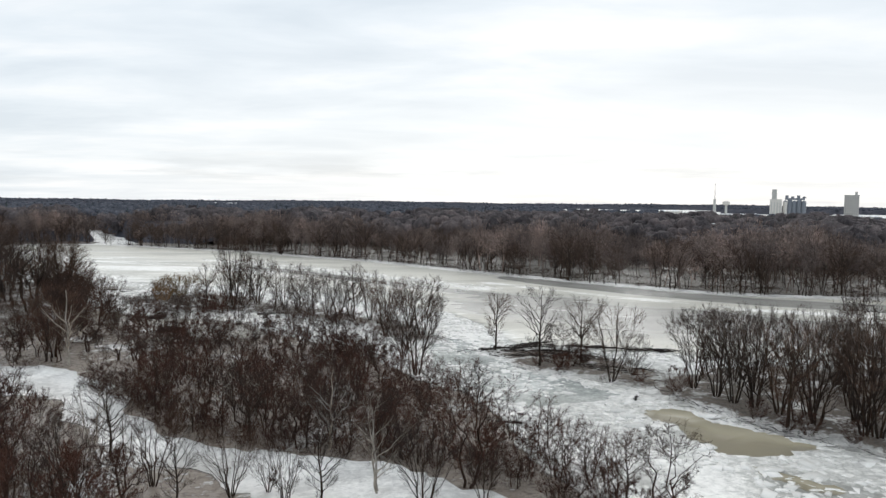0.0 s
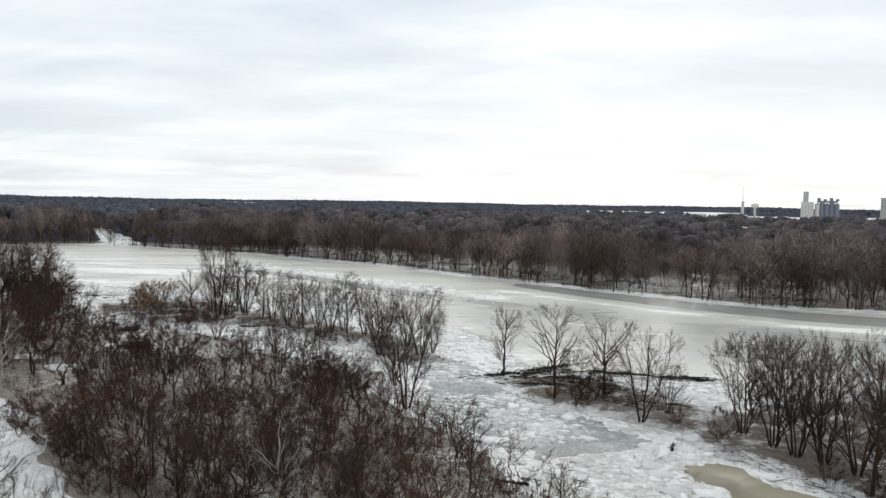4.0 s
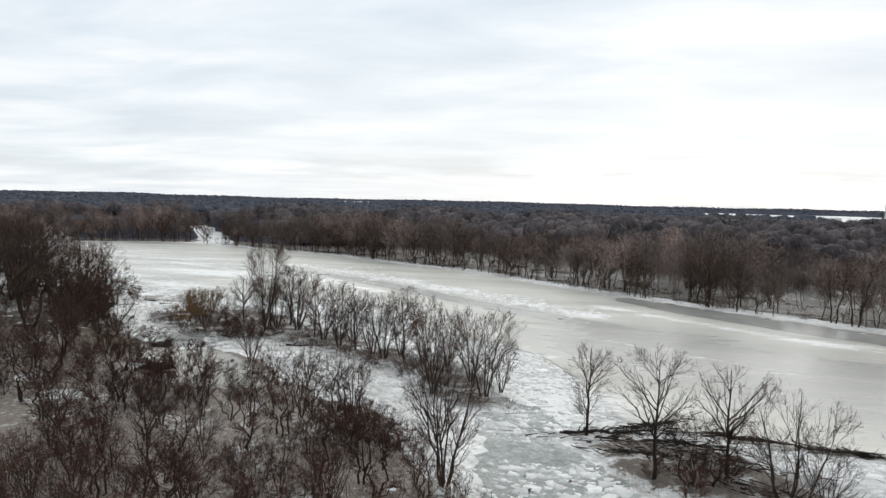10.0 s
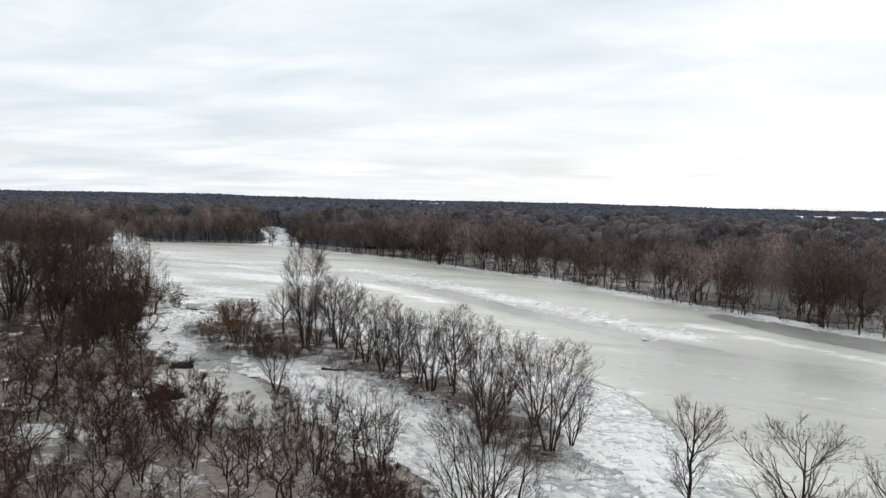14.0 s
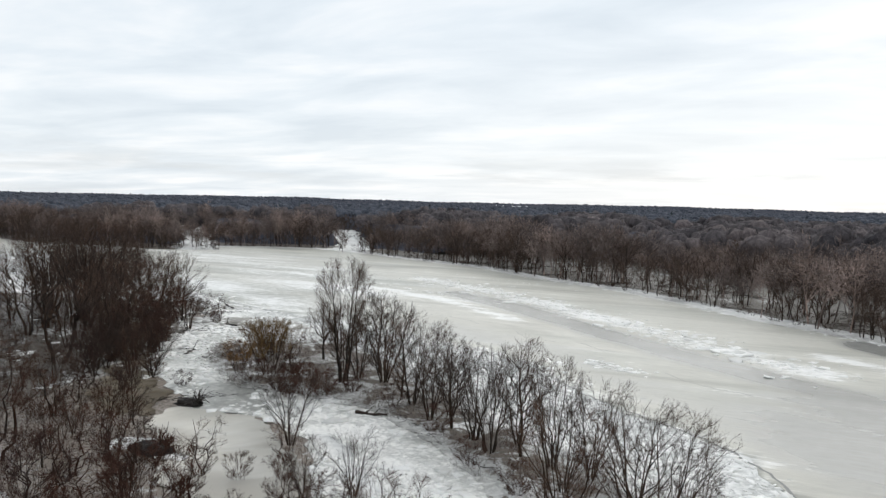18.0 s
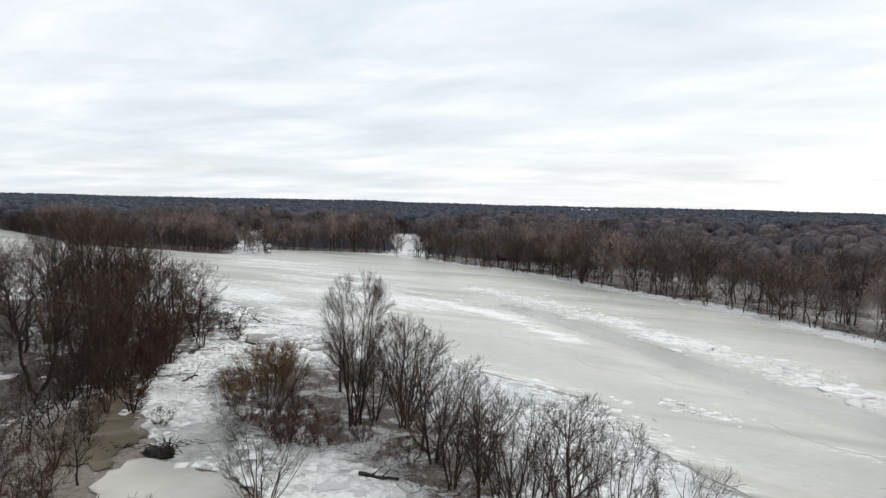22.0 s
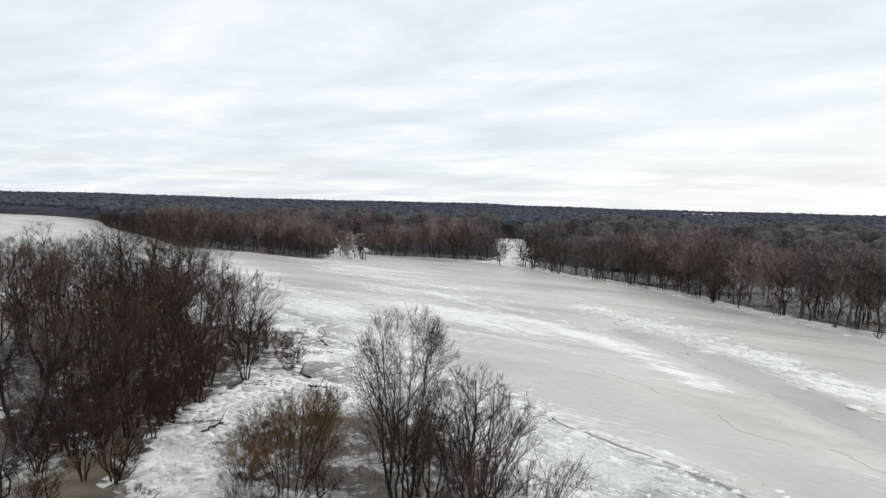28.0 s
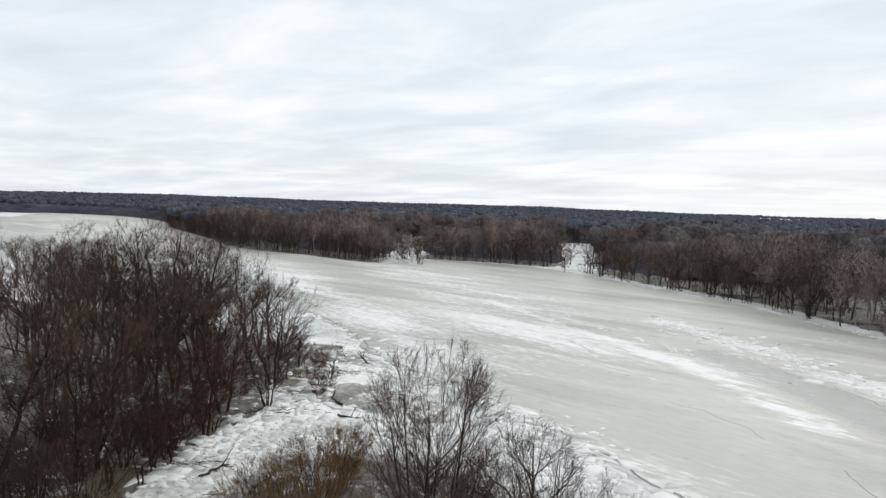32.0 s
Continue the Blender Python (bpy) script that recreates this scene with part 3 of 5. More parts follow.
for line in (inlet, inlet_left):
    tagged(sheet("snow_inlet", line, 0.03, SNOW), "snow-covered frozen inlet between the woods", "snow", kind="structure")
for line in FIELDS:
    tagged(sheet("snow_field", line, 0.25, SNOW, 1.0, gap=40.0, lift=lambda xy: hill(xy[:, 0], xy[:, 1])), "distant snow-covered field among woods", "field", kind="structure")
bank_back = [(x + 45, y + 60) for x, y in FAR_BANK[1:15]][::-1]
tagged(sheet("flooded_bank", spline(FAR_BANK[1:15] + bank_back, 5), 0.0, BANK_FLOOR), "flooded bank floor of brown water, ice and snow under trees", "ground", kind="structure")


shelf = spline([(x - 1, y - 2) for x, y in FAR_BANK[1:18]] + [(x + 4, y + 6.5) for x, y in FAR_BANK[1:18]][::-1], 2.0)
tagged(sheet("bank_ice", ragged(shelf, 2.2, 12), 0.045, SNOW), "ragged shelf of white ice along the far bank", "ice", kind="structure")


def mound(name, line, top, label, seed):
    """A low island: its ground rises from the shore inwards."""
    edge = lambda xy: np.min([np.hypot(xy[:, 0] - x, xy[:, 1] - y) for x, y in line[::2]], axis=0)
    rough = lambda xy: np.array([noise.fractal((x * 0.35, y * 0.35, seed), 0.9, 2, 4) for x, y in xy])
    lift = lambda xy: np.clip(edge(xy) / 4, 0, 1) * top * (1 + 0.35 * rough(xy)) - 0.03
    ob = sheet(name, line, 0.03, ISLAND, 0.06, gap=1.3, values=lambda xy: {"soil": np.clip(edge(xy) / 3.6, 0, 1) * (0.51, 0.60, 0.57)[seed - 1]}, lift=lift)
    return tagged(ob, label, "island", kind="structure")


mound("island_1", island_a, 0.5, "long low island of brown soil and snow under bare trees", 1)
mound("island_2", island_b, 0.4, "small islet of dark soil with driftwood and bare trees", 2)
mound("island_3", island_c, 0.5, "wooded island of brown soil with snow patches", 3)


# ---- trees ----
def unit(v):
    return v / (np.linalg.norm(v) + 1e-9)


def aside(rng, d, angle):
    """A way that leans off d by an angle, to a side at random."""
    s = unit(np.cross(d, rng.normal(size=3)))
    return d * math.cos(angle) + s * math.sin(angle)


class Wood:
    """Collects tapered tubes and thin slivers."""

    def __init__(self):
        self.v, self.f, self.n = [], [], 0

    def tube(self, pts, r0, r1, sides):
        base = self.n
        m = len(pts)
        for i, p in enumerate(pts):
            d = unit(pts[min(i + 1, m - 1)] - pts[max(i - 1, 0)])
            a = unit(np.cross(d, (0.31, 0.9, 0.2)))
            b = np.cross(d, a)
            r = r0 + (r1 - r0) * i / (m - 1)
            for k in range(sides):
                t = 2 * math.pi * k / sides
                self.v.append(p + r * (a * math.cos(t) + b * math.sin(t)))
        for i in range(m - 1):
            for k in range(sides):
                p, q = base + i * sides + k, base + i * sides + (k + 1) % sides
                self.f += [(p, q, q + sides), (p, q + sides, p + sides)]
        self.n += m * sides

    def sliver(self, p, d, length, w, rng, face=None):
        s = unit(np.cross(d, rng.normal(size=3) if face is None else face)) * w * 0.5
        self.v += [p - s, p + s, p + d * length]
        self.f.append((self.n, self.n + 1, self.n + 2))
        self.n += 3

    def mesh(self, name, mat):
        return flat_mesh(name, self.v, self.f, mat)


UP = np.array((0, 0, 1.0))


def limb(rng, p, d, length, steps, wander, lift):
    pts = [p]
    for _ in range(steps):
        d = unit(d + rng.normal(size=3) * wander + UP * lift)
        p = p + d * length / steps
        pts.append(p)
    return pts


def along(pts, t):
    s = t * (len(pts) - 1)
    i = min(int(s), len(pts) - 2)
    return pts[i] + (pts[i + 1] - pts[i]) * (s - i), unit(pts[i + 1] - pts[i])


def sweep_up(rng, p, q, steps, lift, wander):
    """A line from p to q that leaves sideways and turns upwards."""
    mid = p + (q - p) * (0.5 + lift * 0.6, 0.5 + lift * 0.6, 0.5 - lift)
    shake = rng.normal(size=(steps + 1, 3)) * wander * np.linalg.norm(q - p)
    out = []
    for i, t in enumerate(np.linspace(0, 1, steps + 1)):
        out.append(p * (1 - t) ** 2 + mid * 2 * t * (1 - t) + q * t * t + shake[i] * math.sin(math.pi * t) ** 0.5)
    return out


def grow(seed, height, stems=1, limbs=16, forks=5, twigs=7, fine=4, base=0.2, wide=0.27, widest=0.62, sweep=1.5, lift=0.03, girth=0.017, hair=0.026, wander=0.022, rough=0.36, first=0.14, low=False, spread=0.03):
    """A bare tree that fills a rounded crown: its stems, and the crown's limbs and twigs."""
    rng = np.random.default_rng(seed)
    trunks, lines, boughs, spray = [], [], Wood(), Wood()
    lobes = rng.uniform(0, 6.28, 3)

    def reach(u, a):
        if u <= 0:
            return height * wide * 0.2
        r = 0.2 + 0.8 * (u / widest) ** 0.75 if u < widest else math.sqrt(max(0.0, 1 - ((u - widest) / (1.05 - widest)) ** 2))
        return height * wide * r * (1 + 0.16 * math.sin(2 * a + lobes[0]) + 0.12 * math.sin(5 * a + 4 * u + lobes[1]))

    def fit(p, d, length):
        """How far a twig may grow before it leaves the crown."""
        for k in (1.0, 0.75, 0.55):
            q = p + d * length * k
            if math.hypot(q[0], q[1]) < 1.12 * reach((q[2] / height - base) / (1 - base), math.atan2(q[1], q[0])):
                return length * k
        return length * 0.4

    for s in range(stems):
        a = 2 * math.pi * (s + rng.uniform(-0.3, 0.3)) / stems
        out = reach(0.8, a) * (rng.uniform(0.35, 0.85) if stems > 1 else 0.12)
        tall = height * (rng.uniform(0.76, 0.95) if stems > 1 else 0.93)
        root = np.array((math.cos(a), math.sin(a), 0)) * height * spread * (stems > 1) * rng.uniform(0.4, 1.3) + (0, 0, -0.3)
        tip = np.array((math.cos(a) * out, math.sin(a) * out, tall))
        pts = sweep_up(rng, root, tip, 8, 0.05 if stems > 1 else 0.0, wander * 0.5)
        r = height * girth * rng.uniform(0.75, 1.1) / stems**0.3
        stem = Wood()
        stem.tube(pts, r, r * 0.14, 6)
        trunks.append(stem)
        lines.append((pts, r, a))
    for k in range(limbs * stems):
        u, a = rng.uniform(0.03, 1.0) ** 0.8, k * 2.39996 + rng.uniform(-0.4, 0.4)
        far = reach(u, a) * rng.uniform(0.62, 1.0)
        goal = np.array((math.cos(a) * far, math.sin(a) * far, height * (base + u * (1 - base)) * rng.uniform(0.94, 1.0)))
        pts, r, _ = min(lines, key=lambda l: np.hypot(*(along(l[0], min(0.95, goal[2] / height))[0][:2] - goal[:2])) * rng.uniform(0.6, 1.4))
        t = min(np.linspace(first, 0.93, 14), key=lambda t: abs(goal[2] - along(pts, t)[0][2] - sweep * np.hypot(*(along(pts, t)[0][:2] - goal[:2]))))
        p, _ = along(pts, t * rng.uniform(0.92, 1.0))
        b = sweep_up(rng, p, goal, 3 if low else 5, lift, wander)
        ln = np.linalg.norm(goal - p)
        r1 = max(0.02, min(r * (1.0 - 0.8 * t) * 0.68, ln * 0.019))
        boughs.tube(b, r1, r1 * 0.25, 3 if low else 4)
        nf = max(2, round(forks * rng.uniform(0.8, 1.3)))
        for j in range(nf):
            t2 = 0.28 + 0.72 * (j + rng.uniform(0.1, 0.9)) / nf
            p2, d2 = along(b, min(t2, 0.99))
            d3 = unit(d2 * 0.65 + unit(np.array((p2[0], p2[1], 0)) + 1e-6) * 0.3 + rng.normal(size=3) * (rough + 0.12) + UP * 0.22)
            l2 = fit(p2, d3, (ln * 0.46 * (1.25 - 0.6 * t2) + height * 0.05) * rng.uniform(0.7, 1.15))
            c = sweep_up(rng, p2, p2 + d3 * l2, 2, lift * 0.6, wander)
            if low:
                spray.sliver(p2, d3, l2, hair * 1.7, rng)
            else:
                boughs.tube(c, max(0.014, r1 * 0.5 * (1.25 - t2)), 0.006, 3)
            for q in range(twigs):
                p3, e3 = along(c, min(0.99, 0.12 + 0.88 * (q + rng.random()) / twigs))
                w3 = unit(e3 * 0.8 + rng.normal(size=3) * rough + UP * 0.3)
                l3 = fit(p3, w3, height * rng.uniform(0.04, 0.10))
                spray.sliver(p3, w3, l3, hair * 1.15, rng)
                for _ in range(fine):
                    g = rng.uniform(0.15, 1.0)
                    w4 = unit(w3 * 0.8 + rng.normal(size=3) * rough + UP * 0.25)
                    spray.sliver(p3 + w3 * l3 * g, w4, fit(p3, w4, height * rng.uniform(0.025, 0.065)), hair * 0.85, rng)
    return trunks, boughs, spray


KINDS, ARRAYS = {}, {}


def tree_kind(name, nominal, bark_mat, twig_mat, **how):
    trunks, b, s = grow(height=nominal, **how)
    v, f = np.array(b.v + s.v), np.array(b.f + [(i + b.n, j + b.n, k + b.n) for i, j, k in s.f])
    which = np.r_[np.zeros(len(b.f)), np.ones(len(s.f))]
    full = nominal / np.percentile(v[:, 2], 99.7)
    v = v * full
    for t in trunks:
        t.v = [p * full for p in t.v]
    KINDS[name] = (nominal, [t.mesh("trunk", bark_mat) for t in trunks], flat_mesh("crown", v, f, (bark_mat, twig_mat), which))
    for t in trunks:
        f = np.concatenate([f, np.array(t.f) + len(v)])
        v = np.concatenate([v, np.array(t.v)])
        which = np.r_[which, np.zeros(len(t.f))]
    ARRAYS[name] = (v / nominal, f, which)


# tall single stems, vase-shaped clumps, broad crowns, pale-barked trees, scrub, shrubs, far-bank trees
for i in range(3):
    tree_kind(f"single{i}", 14, BARK, TWIG if i % 2 else TWIG_PALE, seed=10 + i, limbs=20, wide=0.30 + 0.03 * i, widest=0.6, base=0.2, sweep=1.05, hair=0.023, girth=0.021)
for i in range(4):
    tree_kind(f"clump{i}", 13, BARK, TWIG if i % 2 else TWIG_PALE, seed=20 + i, stems=5 + i % 2, limbs=7, forks=4, twigs=6, base=0.14, wide=0.38 + 0.03 * (i % 3), widest=0.7, sweep=1.3, hair=0.023)
for i in range(3):
    tree_kind(f"broad{i}", 18, BARK, TWIG_PALE, seed=30 + i, stems=2 + i % 2, limbs=14, forks=5, twigs=6, base=0.24, wide=0.36, widest=0.6, sweep=0.95, hair=0.025, girth=0.019, wander=0.04, rough=0.45)
tree_kind("ovate0", 20, BARK, TWIG_PALE, seed=37, stems=6, limbs=12, forks=5, twigs=6, base=0.14, wide=0.25, widest=0.68, sweep=1.7, girth=0.016, hair=0.022, wander=0.018)
for i in range(2):
    tree_kind(f"pale{i}", 13, BARK_PALE, TWIG, seed=40 + i, stems=1 + i, limbs=14 - 5 * i, base=0.2, wide=0.34, widest=0.6, sweep=1.0, girth=0.019, wander=0.03, rough=0.42)
for i in range(4):
    tree_kind(f"scrub{i}", 8, BARK_RED, TWIG_RED if i != 1 else TWIG, seed=50 + i, stems=2 + i % 2, limbs=9, forks=4, twigs=6, base=0.18, wide=0.42, widest=0.6, sweep=0.8, girth=0.021, hair=0.03, wander=0.07, rough=0.55, spread=0.06)
for i in range(2):
    tree_kind(f"shrub{i}", 4.5, BARK_RED, TWIG_RED, seed=60 + i, stems=10, limbs=5, forks=4, twigs=6, base=0.0, wide=0.62, widest=0.55, sweep=1.0, girth=0.009, hair=0.023, wander=0.03, low=True, first=0.05, spread=0.16, rough=0.4, fine=5)
for i in range(2):
    tree_kind(f"willow{i}", 8, BARK, TWIG_GOLD, seed=70 + i, stems=14, limbs=5, forks=4, twigs=7, base=0.3, wide=0.62, widest=0.66, sweep=1.9, girth=0.013, hair=0.016, low=True, spread=0.12, first=0.2, rough=0.26)
for i in range(5):
    tree_kind(f"bank{i}", 20, BARK, TWIG, seed=80 + i, stems=1 + i % 3, limbs=(14, 7, 5)[i % 3], forks=5, twigs=6, fine=2, base=0.2, wide=0.35, widest=0.62, sweep=1.1, girth=0.014, hair=0.085, wander=0.03, low=True, rough=0.5)
for i in range(4):
    tree_kind(f"deep{i}", 16, BARK, TWIG_PALE, seed=110 + i, stems=1 + i % 2, limbs=(16, 9)[i % 2], forks=5, twigs=6, fine=3, base=0.2, wide=0.36, widest=0.62, sweep=1.1, girth=0.016, hair=0.034, wander=0.03, low=True, rough=0.45)
for i in range(3):
    tree_kind(f"copse{i}", 8, BARK_RED, TWIG_RED, seed=97 + i, stems=3, limbs=6, forks=4, twigs=5, fine=3, base=0.12, wide=0.44, widest=0.6, sweep=0.9, girth=0.014, hair=0.036, wander=0.06, low=True, rough=0.55, spread=0.06)
tree_kind("bush", 4, BARK, TWIG_RED, seed=95, stems=4, limbs=4, forks=3, twigs=3, fine=1, base=0.0, wide=0.6, widest=0.5, girth=0.008, hair=0.08, low=True, rough=0.6, spread=0.1)

LABELS = {
    "single": "slender bare grey-brown tree with upswept branches", "clump": "bare many-stemmed tree spreading from its base",
    "ovate": "tall slender many-stemmed bare tree with an upswept crown",
    "broad": "tall bare broad-crowned tree with fine brown twigs", "pale": "bare tree with pale mottled bark",
    "scrub": "tangled bare red-brown scrub tree in flood water", "shrub": "low dense thicket of bare red-brown stems",
    "willow": "shrubby willow with golden-brown leafless twigs", "bank": "tall bare tree on the flooded far bank",
}
chance = random.Random(7)


def plant(kind, x, y, tall, z=0.05, group="", turn=None):
    nominal, trunks, crown = KINDS[kind]
    word = kind.rstrip("0123456789")
    ob = new({"shrub": "shrub", "willow": "willow_shrub", "scrub": "scrub_tree", "clump": "multi_stem_tree"}.get(word, "tree"))
    k = tall / nominal
    wide = k * chance.uniform(0.92, 1.1)
    ob.matrix_world = Matrix.LocRotScale((x, y, z), Euler((0, 0, chance.uniform(0, 6.28) if turn is None else turn)), (wide, wide, k))
    tagged(ob, LABELS[word], "shrub" if word in ("shrub", "willow") else "tree", group)
    for me in trunks:
        part("trunk" if len(trunks) == 1 else "stem", me, None, ob)
    part("crown", crown, None, ob)
    return ob


def scatter(poly, gap, count, seed):
    """Places in a polygon at least gap apart."""
    rng = random.Random(seed)
    poly = np.array(poly, float)
    lo, hi = poly.min(0), poly.max(0)
    out = []
    for _ in range(count * 40):
        x, y = rng.uniform(lo[0], hi[0]), rng.uniform(lo[1], hi[1])
        if inside(poly, [x], [y])[0] and all((x - a) ** 2 + (y - b) ** 2 > gap * gap for a, b in out):
            out.append((x, y))
            if len(out) == count:
                break
    return out


# islet with driftwood
for kind, x, y, h in (("single0", 10.5, 141.6, 12.8), ("single1", 17.6, 128.4, 15.0), ("clump0", 28.6, 118.2, 14.2), ("scrub1", 21.4, 127.2, 8.5), ("single2", 25.9, 131.6, 13), ("clump3", 33, 121.5, 8), ("shrub0", 17.5, 129, 2.6), ("shrub1", 22, 127.5, 3.2), ("shrub0", 25.5, 129, 3.4), ("shrub1", 26.5, 131.8, 3), ("shrub0", 20, 131, 2.4), ("scrub0", 24, 128, 6), ("shrub0", 21, 124, 3.5), ("shrub1", 33, 117, 2.5)):
    plant(kind, x, y, h, 0.2, "trees on the islet")
# the line of trees on the long island
for kind, x, y, h in (("clump1", -4.7, 121.8, 15.5), ("clump2", -12.9, 157, 13), ("ovate0", -58.6, 196.8, 20.5), ("clump1", -62, 203, 12.5), ("clump0", -52.2, 199, 14.5), ("clump0", -57.3, 199.6, 13), ("clump1", -53.4, 201.5, 13.5), ("clump2", -43, 190.5, 13), ("clump3", -37.9, 185.4, 13.2), ("single0", -33.7, 183, 12.8), ("clump0", -29.5, 180, 12.5), ("clump1", -26.2, 176.8, 12.8), ("single1", -22.4, 177, 14.2), ("clump3", -18.3, 175.4, 12.7), ("clump2", -13.6, 174, 11.5), ("clump0", -8, 165, 12.5), ("clump3", -4.7, 156.5, 13.6), ("single2", -70, 209, 11), ("single0", -46, 193, 11), ("clump2", -36, 188, 10.5), ("clump3", -24, 181, 11), ("clump1", -15.5, 169, 10), ("clump3", -2.5, 160, 9), ("single1", -56, 204, 14.5)):
    plant(kind, x, y, h, 0.25, "trees on the long island")
for kind, x, y, h in (("willow0", -71.5, 195, 9.5), ("willow1", -75.5, 200, 8.5), ("willow0", -80, 206, 7.5), ("willow1", -84, 211, 6), ("willow1", -77, 194, 6), ("scrub0", -66.4, 194, 8.2), ("shrub0", -59.6, 187.6, 5), ("shrub1", -61.5, 186.4, 4.4), ("shrub0", -57, 188.6, 4.2), ("shrub1", -64.5, 187.6, 4), ("shrub1", -63, 188.5, 4.5), ("shrub0", -71, 190.5, 4), ("scrub2", -84, 206, 6), ("shrub1", -86, 213, 4.5), ("shrub0", -83, 200, 4), ("shrub1", -54, 192, 4.5), ("shrub0", -45, 188, 3.5), ("shrub1", -35, 181, 3.8), ("shrub0", -27, 172, 3.4), ("shrub1", -20, 167, 3.6), ("shrub0", -12, 160, 3.4), ("scrub1", -40, 192, 7)):
    plant(kind, x, y, h, 0.2, "shrubs on the long island")
# wooded island
for kind, x, y, h in (("clump0", 42.5, 108, 15), ("clump1", 40.7, 113, 13), ("clump2", 46, 102.5, 15.5), ("single0", 46.6, 93.5, 15.2), ("clump3", 52.3, 98.4, 15), ("single1", 63.8, 110.5, 14.5), ("clump0", 57.7, 93.7, 16.7), ("shrub0", 37, 110, 4.5), ("clump2", 50, 112, 14), ("shrub1", 46, 92, 3), ("clump3", 44, 105, 14.5), ("clump0", 48, 99, 15), ("clump1", 51, 94.5, 15), ("single1", 44, 110.5, 14), ("clump2", 55, 90, 15), ("shrub0", 48, 90.5, 3), ("shrub1", 52, 87.5, 3), ("shrub0", 44, 97, 3), ("clump1", 60, 89, 15), ("scrub0", 49, 95, 9), ("shrub1", 57, 86, 2.6), ("clump3", 66, 87, 15), ("shrub0", 62, 84, 3)):
    plant(kind, x, y, h, 0.3, "trees on the wooded island")
for n, (x, y) in enumerate(scatter([(42, 112), (46, 124), (62, 128), (92, 125), (120, 110), (110, 74), (80, 80), (58, 87), (50, 93)], 5.0, 38, 3)):
    plant(("clump0", "single1", "clump2", "single0", "clump3", "scrub1")[n % 6], x, y, chance.uniform(11, 16.5), 0.3, "trees on the wooded island")

# the flooded thicket that the camera flies over
THICKET = [(-58, 148), (-58, 130), (-43, 99), (-26, 84), (0, 79), (11, 77), (18, 64), (24, 64), (10, 86), (6, 98), (0, 112), (-10, 126), (-18, 139), (-28, 148), (-42, 157), (-52, 162)]
for n, (x, y) in enumerate(scatter(THICKET, 3.9, 120, 5)):
    if inside(pond_left, [x], [y])[0] or inside(island_a, [x], [y])[0]:
        continue
    kind = ("scrub0", "scrub1", "scrub2", "shrub0", "scrub3", "scrub0", "clump3", "scrub3", "single1")[n % 9]
    plant(kind, x, y, chance.uniform(5.0, 9.5) if kind[:5] != "shrub" else chance.uniform(2.6, 4.8), 0, "trees in the flooded thicket")
for kind, x, y, h in (("pale0", -67.8, 126, 13.7), ("pale1", -6.9, 71.3, 10.8), ("pale0", -14, 84, 10), ("clump1", -31, 72.5, 9), ("single1", -38.6, 79.5, 10.5), ("clump2", -18.4, 71, 5), ("single0", 13, 85.7, 5.8), ("scrub0", 2.4, 73.3, 12), ("clump0", -22.2, 145, 9.5), ("clump2", -7.9, 135.2, 11), ("clump3", -49.5, 169.5, 9.5), ("scrub1", -75.3, 149.7, 14), ("pale1", -42, 82, 9), ("single1", -26, 66, 9), ("clump3", -22, 70, 7.5), ("single1", -12, 66.5, 9), ("clump1", -16, 68, 7), ("clump3", -2, 66, 9.5), ("clump1", 4, 68, 7), ("scrub1", 12, 66, 7), ("single1", 16, 78, 6), ("scrub2", 18, 70, 7)):
    plant(kind, x, y, h, 0, "trees in the flooded thicket")
for n, (x, y) in enumerate(scatter([(-84, 101), (-62, 93), (-51, 82), (-41, 72), (-31, 65), (-24, 59), (-30, 50), (-84, 58)], 3.3, 52, 8)):
    plant(("scrub0", "clump2", "shrub1", "scrub2", "single1")[n % 5], x, y, chance.uniform(7, 12), 0, "trees in the flooded thicket")

for n, (x, y) in enumerate(scatter([(-86, 166), (-70, 172), (-58, 160), (-50, 149), (-40, 143), (-52, 128), (-72, 128), (-92, 146)], 4.5, 20, 45)):
    if not inside(pond_strip, [x], [y])[0]:
        plant(("scrub0", "single1", "scrub2", "clump1", "shrub0", "scrub3", "scrub1")[n % 7], x, y, chance.uniform(5.5, 10), 0, "trees in the flooded thicket")
for kind, x, y, h in (("shrub0", -18.5, 134, 4.6), ("shrub1", -15.5, 132, 4.2), ("shrub0", -22, 136, 4.4), ("shrub1", -12.5, 131, 3.8), ("scrub0", -17, 131, 6), ("scrub3", -20.5, 133, 5.5), ("shrub1", -25, 138.5, 3.6), ("shrub0", -10, 128, 3.8), ("scrub0", -52, 157, 6.5), ("shrub0", -48, 158, 3), ("scrub2", -46.5, 164, 5), ("shrub1", -43.5, 160, 3), ("clump2", -34, 158, 7.5), ("clump0", -38.5, 156, 7)):
    plant(kind, x, y, h, 0, "trees in the flooded thicket")
for n, (x, y) in enumerate(spline([(-57, 111), (-45, 99.5), (-38, 92), (-25, 84), (-11, 82), (0, 77.5), (12, 68.5), (20, 58), (21, 60), (12.5, 71.5), (0, 80.5), (-11, 85), (-25, 87), (-37, 95.5), (-44, 103), (-55, 113)], 3.9)):
    plant(("shrub0", "shrub1", "scrub0", "shrub1", "shrub0", "scrub3")[n % 6], x + chance.uniform(-1, 1), y + chance.uniform(-0.4, 1.6), chance.uniform(2.4, 5.0), 0, "bushes along the snowy backwater")
